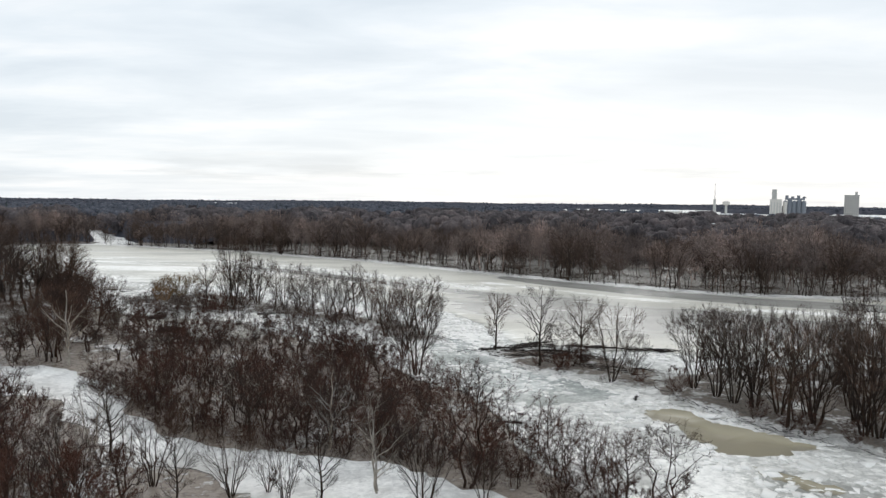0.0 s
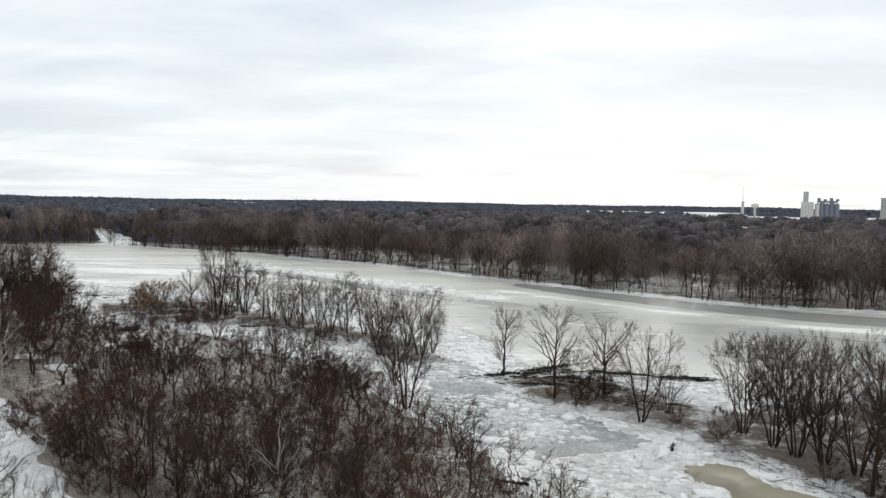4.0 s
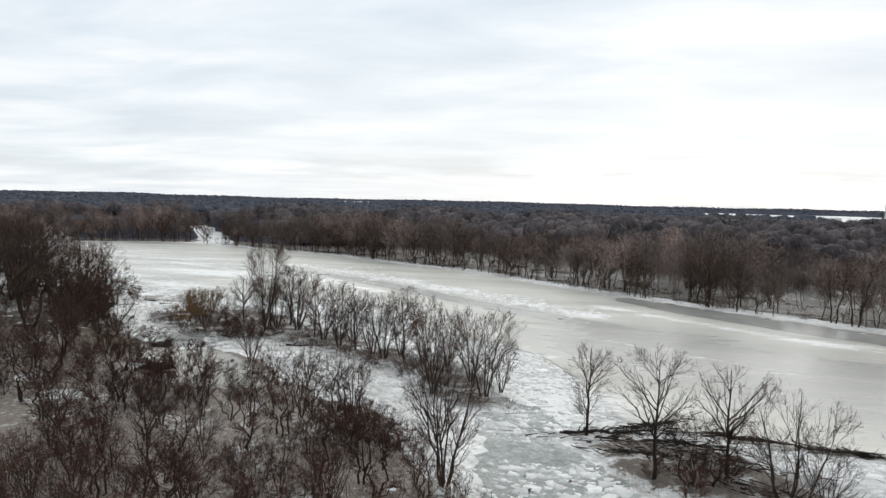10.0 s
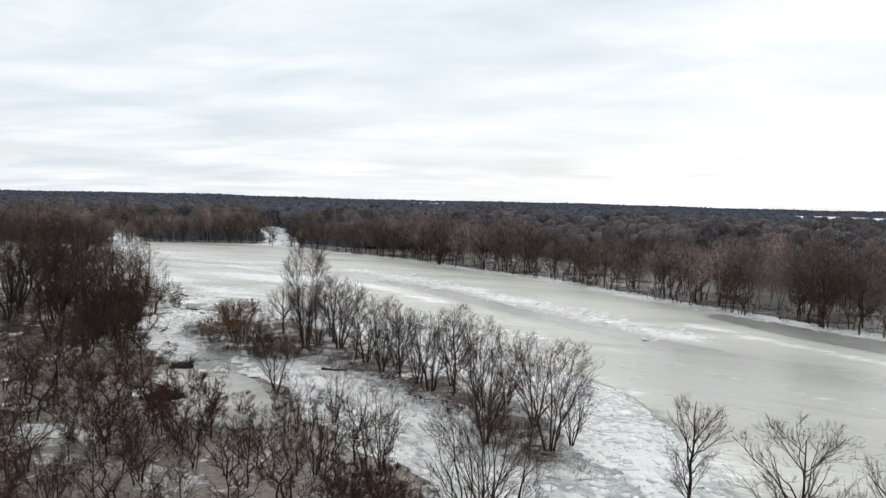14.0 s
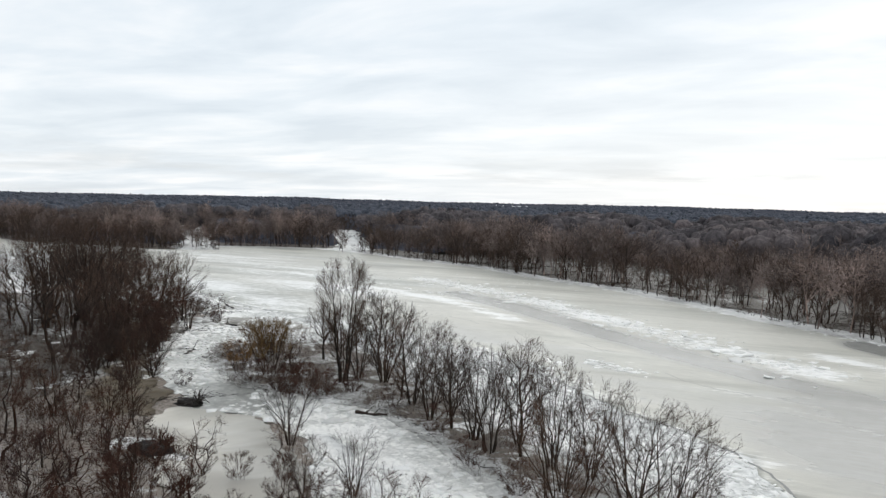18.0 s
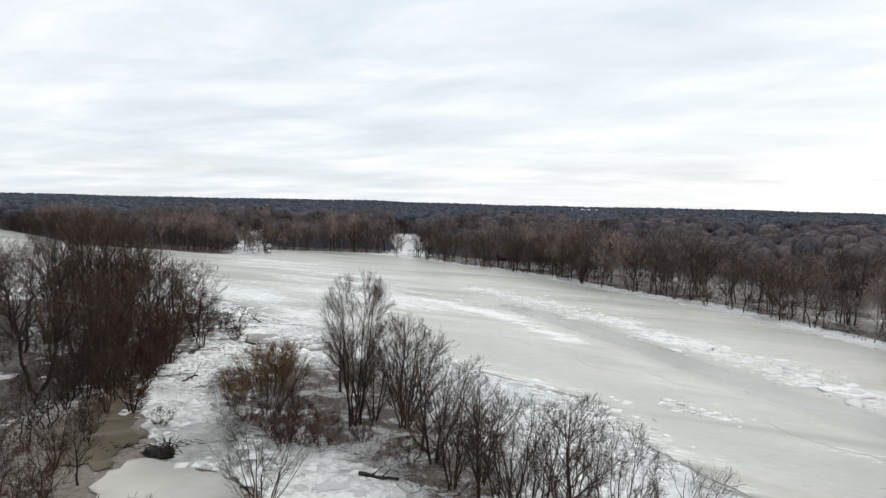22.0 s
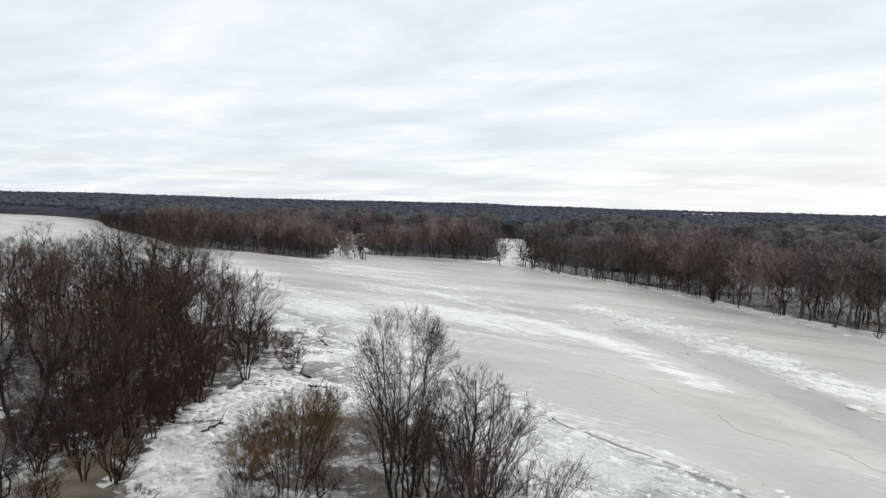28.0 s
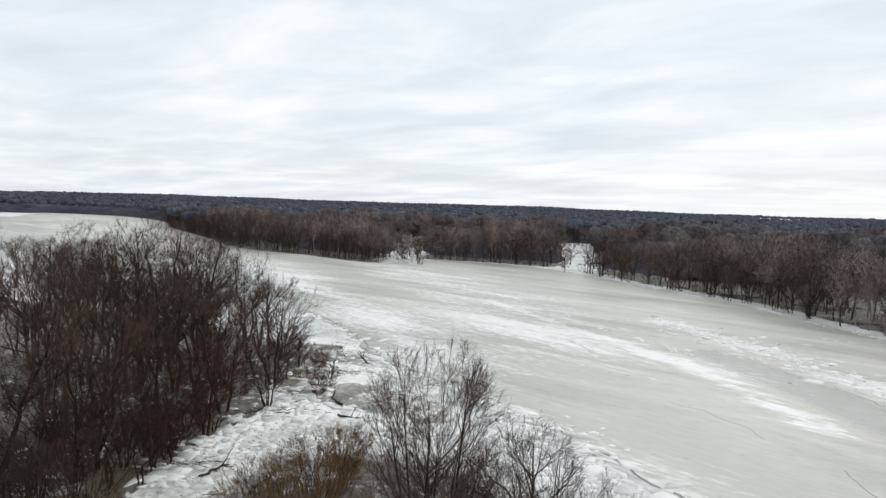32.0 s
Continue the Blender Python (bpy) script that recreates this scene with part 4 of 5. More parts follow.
for n, (x, y) in enumerate(scatter([(-112, 117), (-84, 107), (-70, 103), (-62, 95), (-84, 88), (-112, 92)], 3.6, 26, 23)):
    plant(("scrub0", "broad1", "scrub2", "shrub0", "clump3", "scrub3")[n % 6], x, y, chance.uniform(7, 12), 0, "trees in the flooded thicket")
for kind, x, y, h in (("broad1", -74, 133, 14.5), ("scrub0", -78, 128, 11), ("scrub2", -70, 138, 11), ("scrub3", -72, 129, 9), ("scrub1", -58, 116, 6)):
    plant(kind, x, y, h, 0, "trees of the grove by the bend")

# the tall grove by the river bend
for kind, x, y, h in (("broad0", -136, 214, 26.4), ("broad2", -143, 219, 24.8), ("broad0", -151, 226, 23.1), ("pale1", -149.3, 232.5, 20.5), ("broad2", -154, 243.5, 18.7), ("single0", -148.2, 244.8, 15.5), ("single2", -157, 245, 14), ("broad1", -158, 236, 18.7), ("broad0", -147, 229, 23), ("broad2", -141, 224, 23.5), ("broad0", -152, 232, 22), ("scrub0", -86, 178, 7), ("scrub3", -82, 175, 6.5), ("clump3", -91, 184, 8.5), ("scrub2", -95, 188, 7), ("shrub1", -113, 230, 3), ("shrub0", -116, 234, 3.5), ("scrub2", -119, 237, 6), ("broad1", -140, 207, 22.0), ("broad0", -147, 213, 23.1), ("broad2", -128, 215, 20.9), ("broad1", -156, 219, 22.0), ("broad2", -144, 229, 22.0), ("clump2", -103, 191.4, 14.5), ("single1", -243.7, 240, 16.5), ("broad0", -240.7, 244.2, 21.5), ("single0", -262, 234, 16), ("broad2", -285, 232, 18.7), ("single2", -228, 240, 13), ("clump1", -229, 231, 15), ("single0", -218, 228, 17), ("clump2", -210, 230, 16), ("single1", -211, 236, 18), ("broad1", -222, 236, 17), ("clump0", -240, 231, 15), ("single2", -252, 240, 16), ("clump3", -272, 240, 15), ("single0", -204, 233, 15), ("clump1", -198, 230, 14), ("broad0", -130.6, 210, 20.0), ("broad2", -120.8, 208.7, 20.0), ("broad1", -115, 212, 19.2), ("clump1", -112.8, 221, 11.3), ("broad1", -135.8, 199.6, 20.4), ("broad2", -155, 220.5, 19.8), ("broad0", -125, 203, 20.6), ("clump0", -136, 239.5, 14.8), ("single2", -130.5, 239.2, 7.8), ("broad1", -105, 194.3, 18.7), ("broad2", -108.7, 185.2, 20.6), ("clump2", -88.2, 186, 10)):
    plant(kind, x, y, h, 0, "trees of the grove by the bend")
GROVE = [(-150, 112), (-76, 114), (-64, 128), (-64, 150), (-76, 160), (-100, 182), (-104, 200), (-114, 220), (-126, 236), (-150, 248), (-185, 240), (-195, 225), (-170, 205), (-150, 160)]
for n, (x, y) in enumerate(scatter(GROVE, 6.2, 64, 11)):
    if inside(pond_strip, [x], [y])[0]:
        continue
    kind = ("broad0", "scrub1", "broad1", "clump1", "single1", "broad2", "clump3", "single0")[n % 8]
    plant(kind, x, y, (chance.uniform(12, 18) if kind[0] == "b" else chance.uniform(6, 11)) * (1.0 if y > 192 else 0.62), 0, "trees of the grove by the bend")
for n, (x, y) in enumerate(scatter([(-101, 186), (-96, 186), (-106, 208), (-111, 224), (-120, 238), (-138, 248), (-150, 250), (-140, 236), (-120, 212)], 3.2, 24, 13)):
    plant(("scrub1", "shrub1", "scrub2", "clump2")[n % 4], x, y, chance.uniform(2.2, 5.5), 0, "bushes along the frozen channel")
for kind, x, y, h in (("shrub0", -92, 189.5, 3.5), ("shrub1", -88.5, 187, 3), ("scrub2", -98, 196, 7), ("scrub0", -101, 198.5, 8), ("clump2", -97, 182, 9), ("scrub3", -102, 186, 8), ("scrub1", -92, 176, 8.5), ("scrub0", -87, 170, 8), ("shrub1", -104, 201, 4), ("shrub0", -107, 206, 4), ("scrub2", -108, 210, 6), ("shrub1", -80, 184, 2.6), ("scrub1", -72, 163, 7), ("scrub3", -66, 158, 7.5), ("clump3", -78, 168, 7), ("scrub2", -64, 151, 8), ("shrub0", -60, 154, 3.5)):
    plant(kind, x, y, h, 0, "bushes along the frozen channel")
for n, (x, y) in enumerate(scatter([(-100, 182), (-107, 192), (-112, 208), (-107, 209), (-101, 200), (-96, 189)], 2.6, 16, 29)):
    plant(("scrub0", "clump3", "scrub2", "clump1", "scrub3")[n % 5], x, y, chance.uniform(6, 12), 0, "bushes along the frozen channel")


def crowd(name, places, label, mats):
    """Many trees as one object: places of kind, x, y, height."""
    rng = np.random.default_rng(len(places))
    vs, fs, ws, base = [], [], [], 0
    for kind in sorted({p[0] for p in places}):
        v, f, w = ARRAYS[kind]
        at = np.array([p[1:] for p in places if p[0] == kind], float)
        a, k = rng.uniform(0, 6.28, len(at)), rng.uniform(0.9, 1.15, len(at)) * at[:, 2]
        x = (v[None, :, 0] * np.cos(a)[:, None] - v[None, :, 1] * np.sin(a)[:, None]) * k[:, None] + at[:, :1]
        y = (v[None, :, 0] * np.sin(a)[:, None] + v[None, :, 1] * np.cos(a)[:, None]) * k[:, None] + at[:, 1:2]
        vs.append(np.stack([x, y, v[None, :, 2] * at[:, 2:3]], -1).reshape(-1, 3))
        fs.append((f[None] + (np.arange(len(at)) * len(v))[:, None, None] + base).reshape(-1, 3))
        ws.append(np.tile(w, len(at)))
        base += len(at) * len(v)
    ob = new(name, flat_mesh(name, np.concatenate(vs), np.concatenate(fs), mats, np.concatenate(ws)))
    return tagged(ob, label, "trees", kind="stuff")


rng = random.Random(4)
deep = []
for n, (x, y) in enumerate(scatter([(-150, 110), (-150, 160), (-165, 205), (-195, 232), (-250, 220), (-330, 205), (-330, 150), (-230, 110)], 7.5, 120, 12)):
    deep.append((f"deep{n % 4}", x, y, rng.uniform(11, 18)))
for n, (x, y) in enumerate(scatter(GROVE, 7.5, 16, 17)):
    deep.append((f"deep{n % 4}", x, y, rng.uniform(8, 15) * (1.0 if y > 192 else 0.6)))
fill = []
for n, (x, y) in enumerate(scatter([(-56, 122), (-43, 99), (-26, 84), (0, 79), (11, 77), (18, 64), (24, 64), (10, 86), (6, 98), (0, 110), (-16, 112), (-38, 116)], 3.0, 45, 18)):
    fill.append((f"copse{n % 3}", x, y, rng.uniform(4.5, 9)))
for n, (x, y) in enumerate(scatter([(-86, 100), (-62, 92), (-51, 81), (-41, 70), (-31, 63), (-22, 55), (-34, 44), (-86, 50)], 3.0, 60, 19)):
    fill.append((f"copse{n % 3}", x, y, rng.uniform(4.5, 9.5)))
for n, (x, y) in enumerate(scatter([(-104, 186), (-96, 183), (-76, 164), (-66, 150), (-66, 128), (-90, 118), (-145, 130), (-150, 190), (-165, 225), (-150, 240), (-122, 226), (-112, 210)], 6.0, 24, 20)):
    if not inside(pond_strip, [x], [y])[0]:
        fill.append((f"copse{n % 3}", x, y, rng.uniform(4, 8)))
crowd("thicket_saplings", fill, "dense bare brown saplings and scrub in flood water", (BARK, TWIG_RED))
crowd("grove_trees", deep, "bare brown trees deeper in the flooded grove", (BARK, TWIG_PALE))

# front rows of the far bank
front = FAR_BANK[1:-1]
rows, bushes = [], []
for (ax, ay), (bx, by) in list(zip(front, front[1:])) + list(zip(LEFT_BANK[:6], LEFT_BANK[1:6])):
    length = math.hypot(bx - ax, by - ay)
    n = int(length / (2.2 if ax > -500 else 5.0))
    ox, oy = (by - ay) / length, -(bx - ax) / length
    if ox * 0.45 + oy * 0.9 < 0:
        ox, oy = -ox, -oy
    for i in range(n):
        t = (i + rng.uniform(0.1, 0.9)) / n
        back = rng.choice((1.0, 2.5, 5, 8, 12, 18)) + rng.uniform(-0.5, 2)
        x, y = ax + (bx - ax) * t + ox * back, ay + (by - ay) * t + oy * back
        if (inside(inlet, [x], [y])[0] or inside(inlet_left, [x], [y])[0]) and rng.random() < 0.85:
            continue
        clump = 0.5 + 0.5 * noise.noise((x * 0.05, y * 0.05, 3.3))
        if rng.random() < 0.25 + clump:
            rows.append((f"bank{rng.randrange(5)}", x, y, rng.uniform(14, 20) * (0.7 + 0.5 * clump) * (1 if back > 3 else 0.66)))
        if rng.random() < 0.75 * (0.35 + clump):
            bushes.append(("bush", ax + (bx - ax) * t + ox * rng.uniform(0.5, 9), ay + (by - ay) * t + oy * rng.uniform(0.5, 9), rng.uniform(1.8, 5.5)))
for x, y in scatter([(-276, 418), (-262, 403), (-284, 388), (-312, 388), (-306, 415)], 5.5, 24, 41):
    rows.append((f"bank{rng.randrange(5)}", x, y, rng.uniform(8, 15)))
    bushes.append(("bush", x + 3, y - 1, rng.uniform(2, 5)))
for x, y in scatter([(-356, 634), (-345, 668), (-306, 676), (-300, 640), (-322, 650), (-338, 640)], 4.5, 34, 42):
    rows.append((f"bank{rng.randrange(5)}", x, y, rng.uniform(11, 16)))
    bushes.append(("bush", x + 4, y - 5, rng.uniform(3, 6)))
for x, y, h in ((-202, 434, 11), (-197, 447, 9), (-214, 452, 12), (-222, 470, 13), (-208, 441, 5)):
    rows.append(("bank0", x, y, h))
crowd("far_bank_trees", rows, "tall bare trees along the flooded far bank", (BARK, TWIG_PALE))
crowd("far_bank_bushes", bushes, "low dark bushes at the foot of the far bank", (BARK, TWIG))


# ---- woods beyond: too many to count ----
def lump(rng, centre, size, tall=0.95):
    """A rough dome of massed twigs: upper part of an uneven ball."""
    bm = bmesh.new()
    bmesh.ops.create_icosphere(bm, subdivisions=1, radius=1)
    bmesh.ops.rotate(bm, verts=bm.verts, matrix=Euler(rng.uniform(0, 6.28, 3)).to_matrix())
    bmesh.ops.delete(bm, geom=[f for f in bm.faces if f.calc_center_median().z < -0.5], context="FACES")
    bm.verts.index_update()
    v = np.array([x.co for x in bm.verts]) * rng.uniform(0.9, 1.1, (len(bm.verts), 1)) * size * (1, 1, tall) + centre
    f = np.array([[x.index for x in q.verts] for q in bm.faces])
    bm.free()
    return v, f


def proto(seed, count, wide, long=0.15, trunk=0.008, deep=1.0, solid=0, bulk=1.0):
    """One bare woodland tree, 1 m tall: a forked trunk and a billowing haze of twigs."""
    rng = np.random.default_rng(seed)
    w = Wood()
    fork = np.array((rng.normal() * 0.03, rng.normal() * 0.03, rng.uniform(0.16, 0.30)))
    w.tube([np.array((0, 0, -0.02)), fork], trunk, trunk * 0.7, 3)
    lobes = []
    for k in range(solid or 7):
        d = unit(aside(rng, UP, rng.uniform(0.1, 0.95) if solid != 1 else 0.1))
        ln = rng.uniform(0.25, 0.42) * (1.15 - 0.3 * abs(d[0]))
        w.sliver(fork, d, ln + 0.1, trunk * 0.9, rng)
        lobes.append((fork + d * ln * (1, 1, deep), rng.uniform(0.14, 0.21) * bulk))
    for n in range(count):
        c, size = lobes[n % len(lobes)]
        u = unit(rng.normal(size=3))
        p = c + u * size * (rng.uniform(0.2, 1.0) ** 0.5 if not solid else 1.0)
        d = unit(unit(p - fork) * 0.6 + u * 0.7 + rng.normal(size=3) * 0.75)
        ln = long * rng.uniform(0.5, 1.2)
        w.sliver(p - d * ln * 0.6, d, ln, wide, rng, u + UP * 0.4 + rng.normal(size=3) * 0.3)
    v, f = np.array(w.v), np.array(w.f)
    for c, size in lobes[:solid]:
        lv, lf = lump(rng, c, size, 0.8 if solid > 1 else 0.5)
        f = np.concatenate([f, lf + len(v)])
        v = np.concatenate([v, lv])
    v[:, 2] /= np.sort(v[:, 2])[-6 if solid else -12]
    return v, f


def woods(name, xy, tall, seed, mat, label, protos, even=0.0):
    rng = np.random.default_rng(seed)
    pick = rng.integers(0, len(protos), len(xy))
    vs, fs, base = [], [], 0
    for k, (v, f) in enumerate(protos):
        at = xy[pick == k]
        h = tall[pick == k]
        a = rng.uniform(0, 6.28, len(at))
        wide = h * rng.uniform(0.95, 1.35, len(at))
        x = (v[None, :, 0] * np.cos(a)[:, None] - v[None, :, 1] * np.sin(a)[:, None]) * wide[:, None] + at[:, :1]
        y = (v[None, :, 0] * np.sin(a)[:, None] + v[None, :, 1] * np.cos(a)[:, None]) * wide[:, None] + at[:, 1:2]
        z = v[None, :, 2] * h[:, None] + at[:, 2:3]
        vs.append(np.stack([x, y, z], -1).reshape(-1, 3))
        fs.append((f[None] + (np.arange(len(at)) * len(v))[:, None, None] + base).reshape(-1, 3))
        base += len(at) * len(v)
    me = flat_mesh(name, np.concatenate(vs), np.concatenate(fs), mat)
    tones = np.concatenate([np.repeat(0.5 + (rng.random((pick == k).sum()) - 0.5) * (1 - even), len(v)) for k, (v, f) in enumerate(protos)])
    me.attributes.new("tone", "FLOAT", "POINT").data.foreach_set("value", tones.astype(np.float32))
    return tagged(new(name, me), label, "woods", kind="stuff")


blocked = [river_line, channel_line, inlet, shore_ice, *FIELDS]
land = np.concatenate([np.array(FAR_BANK[1:]), np.array(LEFT_BANK[:8]), np.array([(-1100, 560), (-5200, 1000), (-5200, 5200), (5200, 5200), (5200, -400)])])
west = np.array([(-5200, 1000), (-1100, 560), (-960, 465), (-860, 395), (-780, 360), (-660, 312), (-520, 250), (-400, 215), (-380, 120), (-260, 60), (-700, -300), (-5200, -300)])


def free(x, y):
    ok = inside(land, x, y) | inside(west, x, y)
    for poly in blocked:
        ok &= ~inside(poly, x, y)
    return ok


rng = random.Random(12)
HOMES = [(262, 372)]
for n in range(46):
    a, d = radians(rng.uniform(-34, 24)), rng.uniform(430, 900)
    x, y = -math.sin(a) * d, math.cos(a) * d + 20
    if free(np.array([x]), np.array([y]))[0] and near_line(FAR_BANK[1:-1], np.array([(x, y)]))[0] > 120:
        HOMES.append((x, y))


def gardens(x, y):
    """Open ground in front of the houses."""
    hit = np.zeros(len(x), bool)
    for hx, hy in HOMES:
        way = unit(np.array((-hx, 90 - hy)))
        ahead, across = (x - hx) * way[0] + (y - hy) * way[1], (x - hx) * way[1] - (y - hy) * way[0]
        hit |= (ahead > -7) & (ahead < 14) & (np.abs(across) < 8.5)
    return hit


rng = np.random.default_rng(5)
pts = []
r = 190.0
while r < 640:
    a = np.arange(radians(-50), radians(98), 7.2 / r)
    rr = r + rng.uniform(-3.5, 3.5, len(a))
    a = a + rng.uniform(-3, 3, len(a)) / r
    pts.append(np.stack([-10 - np.sin(a) * rr, 80 + np.cos(a) * rr], 1))
    r += 7.0
pts = np.concatenate(pts)
pts = pts[free(pts[:, 0], pts[:, 1]) & ~gardens(pts[:, 0], pts[:, 1])]
near_bank = np.min([np.hypot(pts[:, 0] - x, pts[:, 1] - y) for x, y in spline(FAR_BANK[1:-1], 4)], axis=0)
near_left = np.min([np.hypot(pts[:, 0] - x, pts[:, 1] - y) for x, y in spline(LEFT_BANK[:6] + LEFT_BANK[4:0:-1], 4)], axis=0)
keep = (near_bank > np.where(rng.random(len(pts)) < 0.7, 3.5, 9)) & (near_left > 7) & (~inside(inlet_left, pts[:, 0], pts[:, 1]) | (rng.random(len(pts)) < 0.45))
pts, near_bank, near_left = pts[keep], near_bank[keep], near_left[keep]
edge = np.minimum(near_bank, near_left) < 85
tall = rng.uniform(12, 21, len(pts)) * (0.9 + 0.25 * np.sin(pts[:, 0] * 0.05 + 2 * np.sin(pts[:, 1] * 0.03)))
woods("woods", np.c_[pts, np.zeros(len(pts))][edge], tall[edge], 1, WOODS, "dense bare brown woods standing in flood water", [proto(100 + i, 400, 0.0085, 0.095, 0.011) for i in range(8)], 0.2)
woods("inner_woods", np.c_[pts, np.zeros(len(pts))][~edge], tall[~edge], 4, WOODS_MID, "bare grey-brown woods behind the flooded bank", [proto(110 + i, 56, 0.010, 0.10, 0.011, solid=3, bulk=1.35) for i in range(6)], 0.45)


pts = []
r = 640.0
while r < 4750:
    s = max(8.0, r * 0.010)
    a = np.arange(radians(-52), radians(100), s / r)
    rr = r + rng.uniform(-0.5, 0.5, len(a)) * r * 0.035
    a = a + rng.uniform(-0.5, 0.5, len(a)) * s / r
    pts.append(np.stack([-10 - np.sin(a) * rr, 80 + np.cos(a) * rr], 1))
    r *= 1.04
pts = np.concatenate(pts)
pts = pts[free(pts[:, 0], pts[:, 1]) & ~gardens(pts[:, 0], pts[:, 1])]
far_xyz = np.c_[pts, hill(pts[:, 0], pts[:, 1])]
dist = np.hypot(pts[:, 0], pts[:, 1])
woods("far_woods", far_xyz, rng.uniform(12.2, 14.4, len(pts)), 2, WOODS_HAZED, "distant leafless woods reaching to the horizon", [proto(120 + i, 0, 0.03, 0.14, solid=1, bulk=2.1) for i in range(5)], 0.7)


# ---- the closed canopy of the woods, seen from a distance ----
reach = 400 * 1.022 ** np.arange(115)
bear = np.radians(np.arange(-54, 103, 0.55))
cx = (-10 - np.outer(reach, np.sin(bear))).ravel()
cy = (80 + np.outer(reach, np.cos(bear))).ravel()
inner = free(cx, cy) & ~inside(inlet_left, cx, cy)
shore = np.array(FAR_BANK[1:] + LEFT_BANK[:12], float)
gap = near_line(spline(list(map(tuple, shore)) + list(map(tuple, shore[::-1][1:-1])), 12.0), np.stack([cx, cy], 1))
bulge = np.array([noise.fractal((x * 0.03, y * 0.03, 5.0), 0.8, 2, 4) for x, y in zip(cx, cy)])
top = np.clip((gap - 30) / 40, 0, 1) * (11.6 + 2.6 * bulge)
cz = hill(cx, cy) + np.where(inner, top, 0.0) - np.where(inner & (gap > 30), 0.0, 1.5)
nb = len(bear)
quads = [t for r in range(len(reach) - 1) for i in range(r * nb, r * nb + nb - 1) for t in ((i, i + 1, i + nb + 1), (i, i + nb + 1, i + nb))]
CANOPY, n_, l_, b_ = material("hazed_massed_twigs", 1.0)
crowns = node(n_, "ShaderNodeTexVoronoi", Scale=0.085)
crowns.feature = "SMOOTH_F1"
l_.new(mix(n_, l_, 1.0, place_coord(n_, l_, (1, 1, 0.01)), mix(n_, l_, 1.0, noise_at(n_, l_, place_coord(n_, l_), 0.1, 3), 9.0, "MULTIPLY"), "ADD"), crowns.inputs["Vector"])
c_ = mix(n_, l_, 0.5, noise_at(n_, l_, place_coord(n_, l_), 0.012, 5, 0.7), noise_at(n_, l_, place_coord(n_, l_), 0.5, 5, 0.75))
# blue-grey in place of brown: aerial haze painted into the canopy tones
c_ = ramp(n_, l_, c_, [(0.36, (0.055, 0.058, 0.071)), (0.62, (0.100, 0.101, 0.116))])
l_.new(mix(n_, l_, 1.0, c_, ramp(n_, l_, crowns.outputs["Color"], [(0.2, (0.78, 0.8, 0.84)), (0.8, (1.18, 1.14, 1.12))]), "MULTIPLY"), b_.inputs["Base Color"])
b_.inputs["Specular IOR Level"].default_value = 0.0
dome = n_.new("ShaderNodeMath")
dome.operation = "MULTIPLY"
dome.inputs[1].default_value = -1.0
l_.new(crowns.outputs["Distance"], dome.inputs[0])
bump(n_, l_, b_, dome.outputs[0], 1.0, 7.0)
tagged(new("woods_canopy", flat_mesh("woods_canopy", np.stack([cx, cy, cz], 1), quads, CANOPY)), "closed canopy of distant leafless woods, tinted blue-grey for haze", "woods", kind="stuff")


# ---- undergrowth: stems and litter too many to count ----
def brush(name, poly, count, tall, seed, mat, label, thin=-0.12):
    """Thin leaning stems in tufts over an area."""
    rng = np.random.default_rng(seed)
    poly = np.array(poly, float)
    lo, hi = poly.min(0), poly.max(0)
    xy = rng.uniform(lo, hi, (count * 4, 2))
    xy = xy[inside(poly, xy[:, 0], xy[:, 1])]
    xy = xy[~inside(pond_left, xy[:, 0], xy[:, 1]) & ~inside(pond_strip, xy[:, 0], xy[:, 1])]
    thick = np.array([noise.fractal((x * 0.07, y * 0.07, seed), 0.8, 2, 4) for x, y in xy])
    xy = xy[thick > thin][:count]
    n = 22
    base = np.repeat(np.c_[xy, np.zeros(len(xy))], n, 0) + np.c_[rng.normal(0, 0.55, (len(xy) * n, 2)), np.zeros(len(xy) * n)]
    way = np.c_[rng.normal(0, 0.45, (len(base), 2)), np.ones(len(base))] * (rng.uniform(0.35, 1.0, len(base)) * np.repeat(rng.uniform(0.5, 1.3, len(xy)), n) * tall)[:, None]
    across = rng.normal(0, 1, (len(base), 3)) * (1, 1, 0.2)
    across *= 0.014 / np.linalg.norm(across, axis=1, keepdims=True)
    start = base + way * rng.choice((0, 0, 0.3, 0.5), len(base))[:, None]
    verts = np.stack([start - across, start + across, start + way * 0.7 + rng.normal(0, 0.12, (len(base), 3)) * tall], 1).reshape(-1, 3)
    me = flat_mesh(name, verts, np.arange(len(verts)).reshape(-1, 3), mat)
    me.attributes.new("tone", "FLOAT", "POINT").data.foreach_set("value", np.repeat(rng.uniform(0.25, 0.75, len(xy)), n * 3).astype(np.float32))
    return tagged(new(name, me), label, "undergrowth", kind="stuff")


TWIG_MIX = woods_bark("undergrowth_stems", (0.05, 0.031, 0.025), (0.105, 0.066, 0.05))
brush("thicket_undergrowth", THICKET, 1000, 2.2, 31, TWIG_MIX, "tangle of bare brown stems standing in flood water", 0.04)
brush("dense_undergrowth", [(-56, 110), (-45, 99), (-38, 92), (-25, 83.5), (-11, 81.5), (0, 77), (12, 68), (20, 58), (22, 64), (14, 74), (2, 82), (-10, 87), (-24, 89), (-36, 97), (-48, 110)], 520, 2.6, 37, TWIG_MIX, "dense tangle of bare brown stems at the edge of the thicket", -0.15)
brush("grove_undergrowth", GROVE, 1700, 2.2, 32, TWIG_MIX, "tangle of bare brown stems below the grove", 0.02)
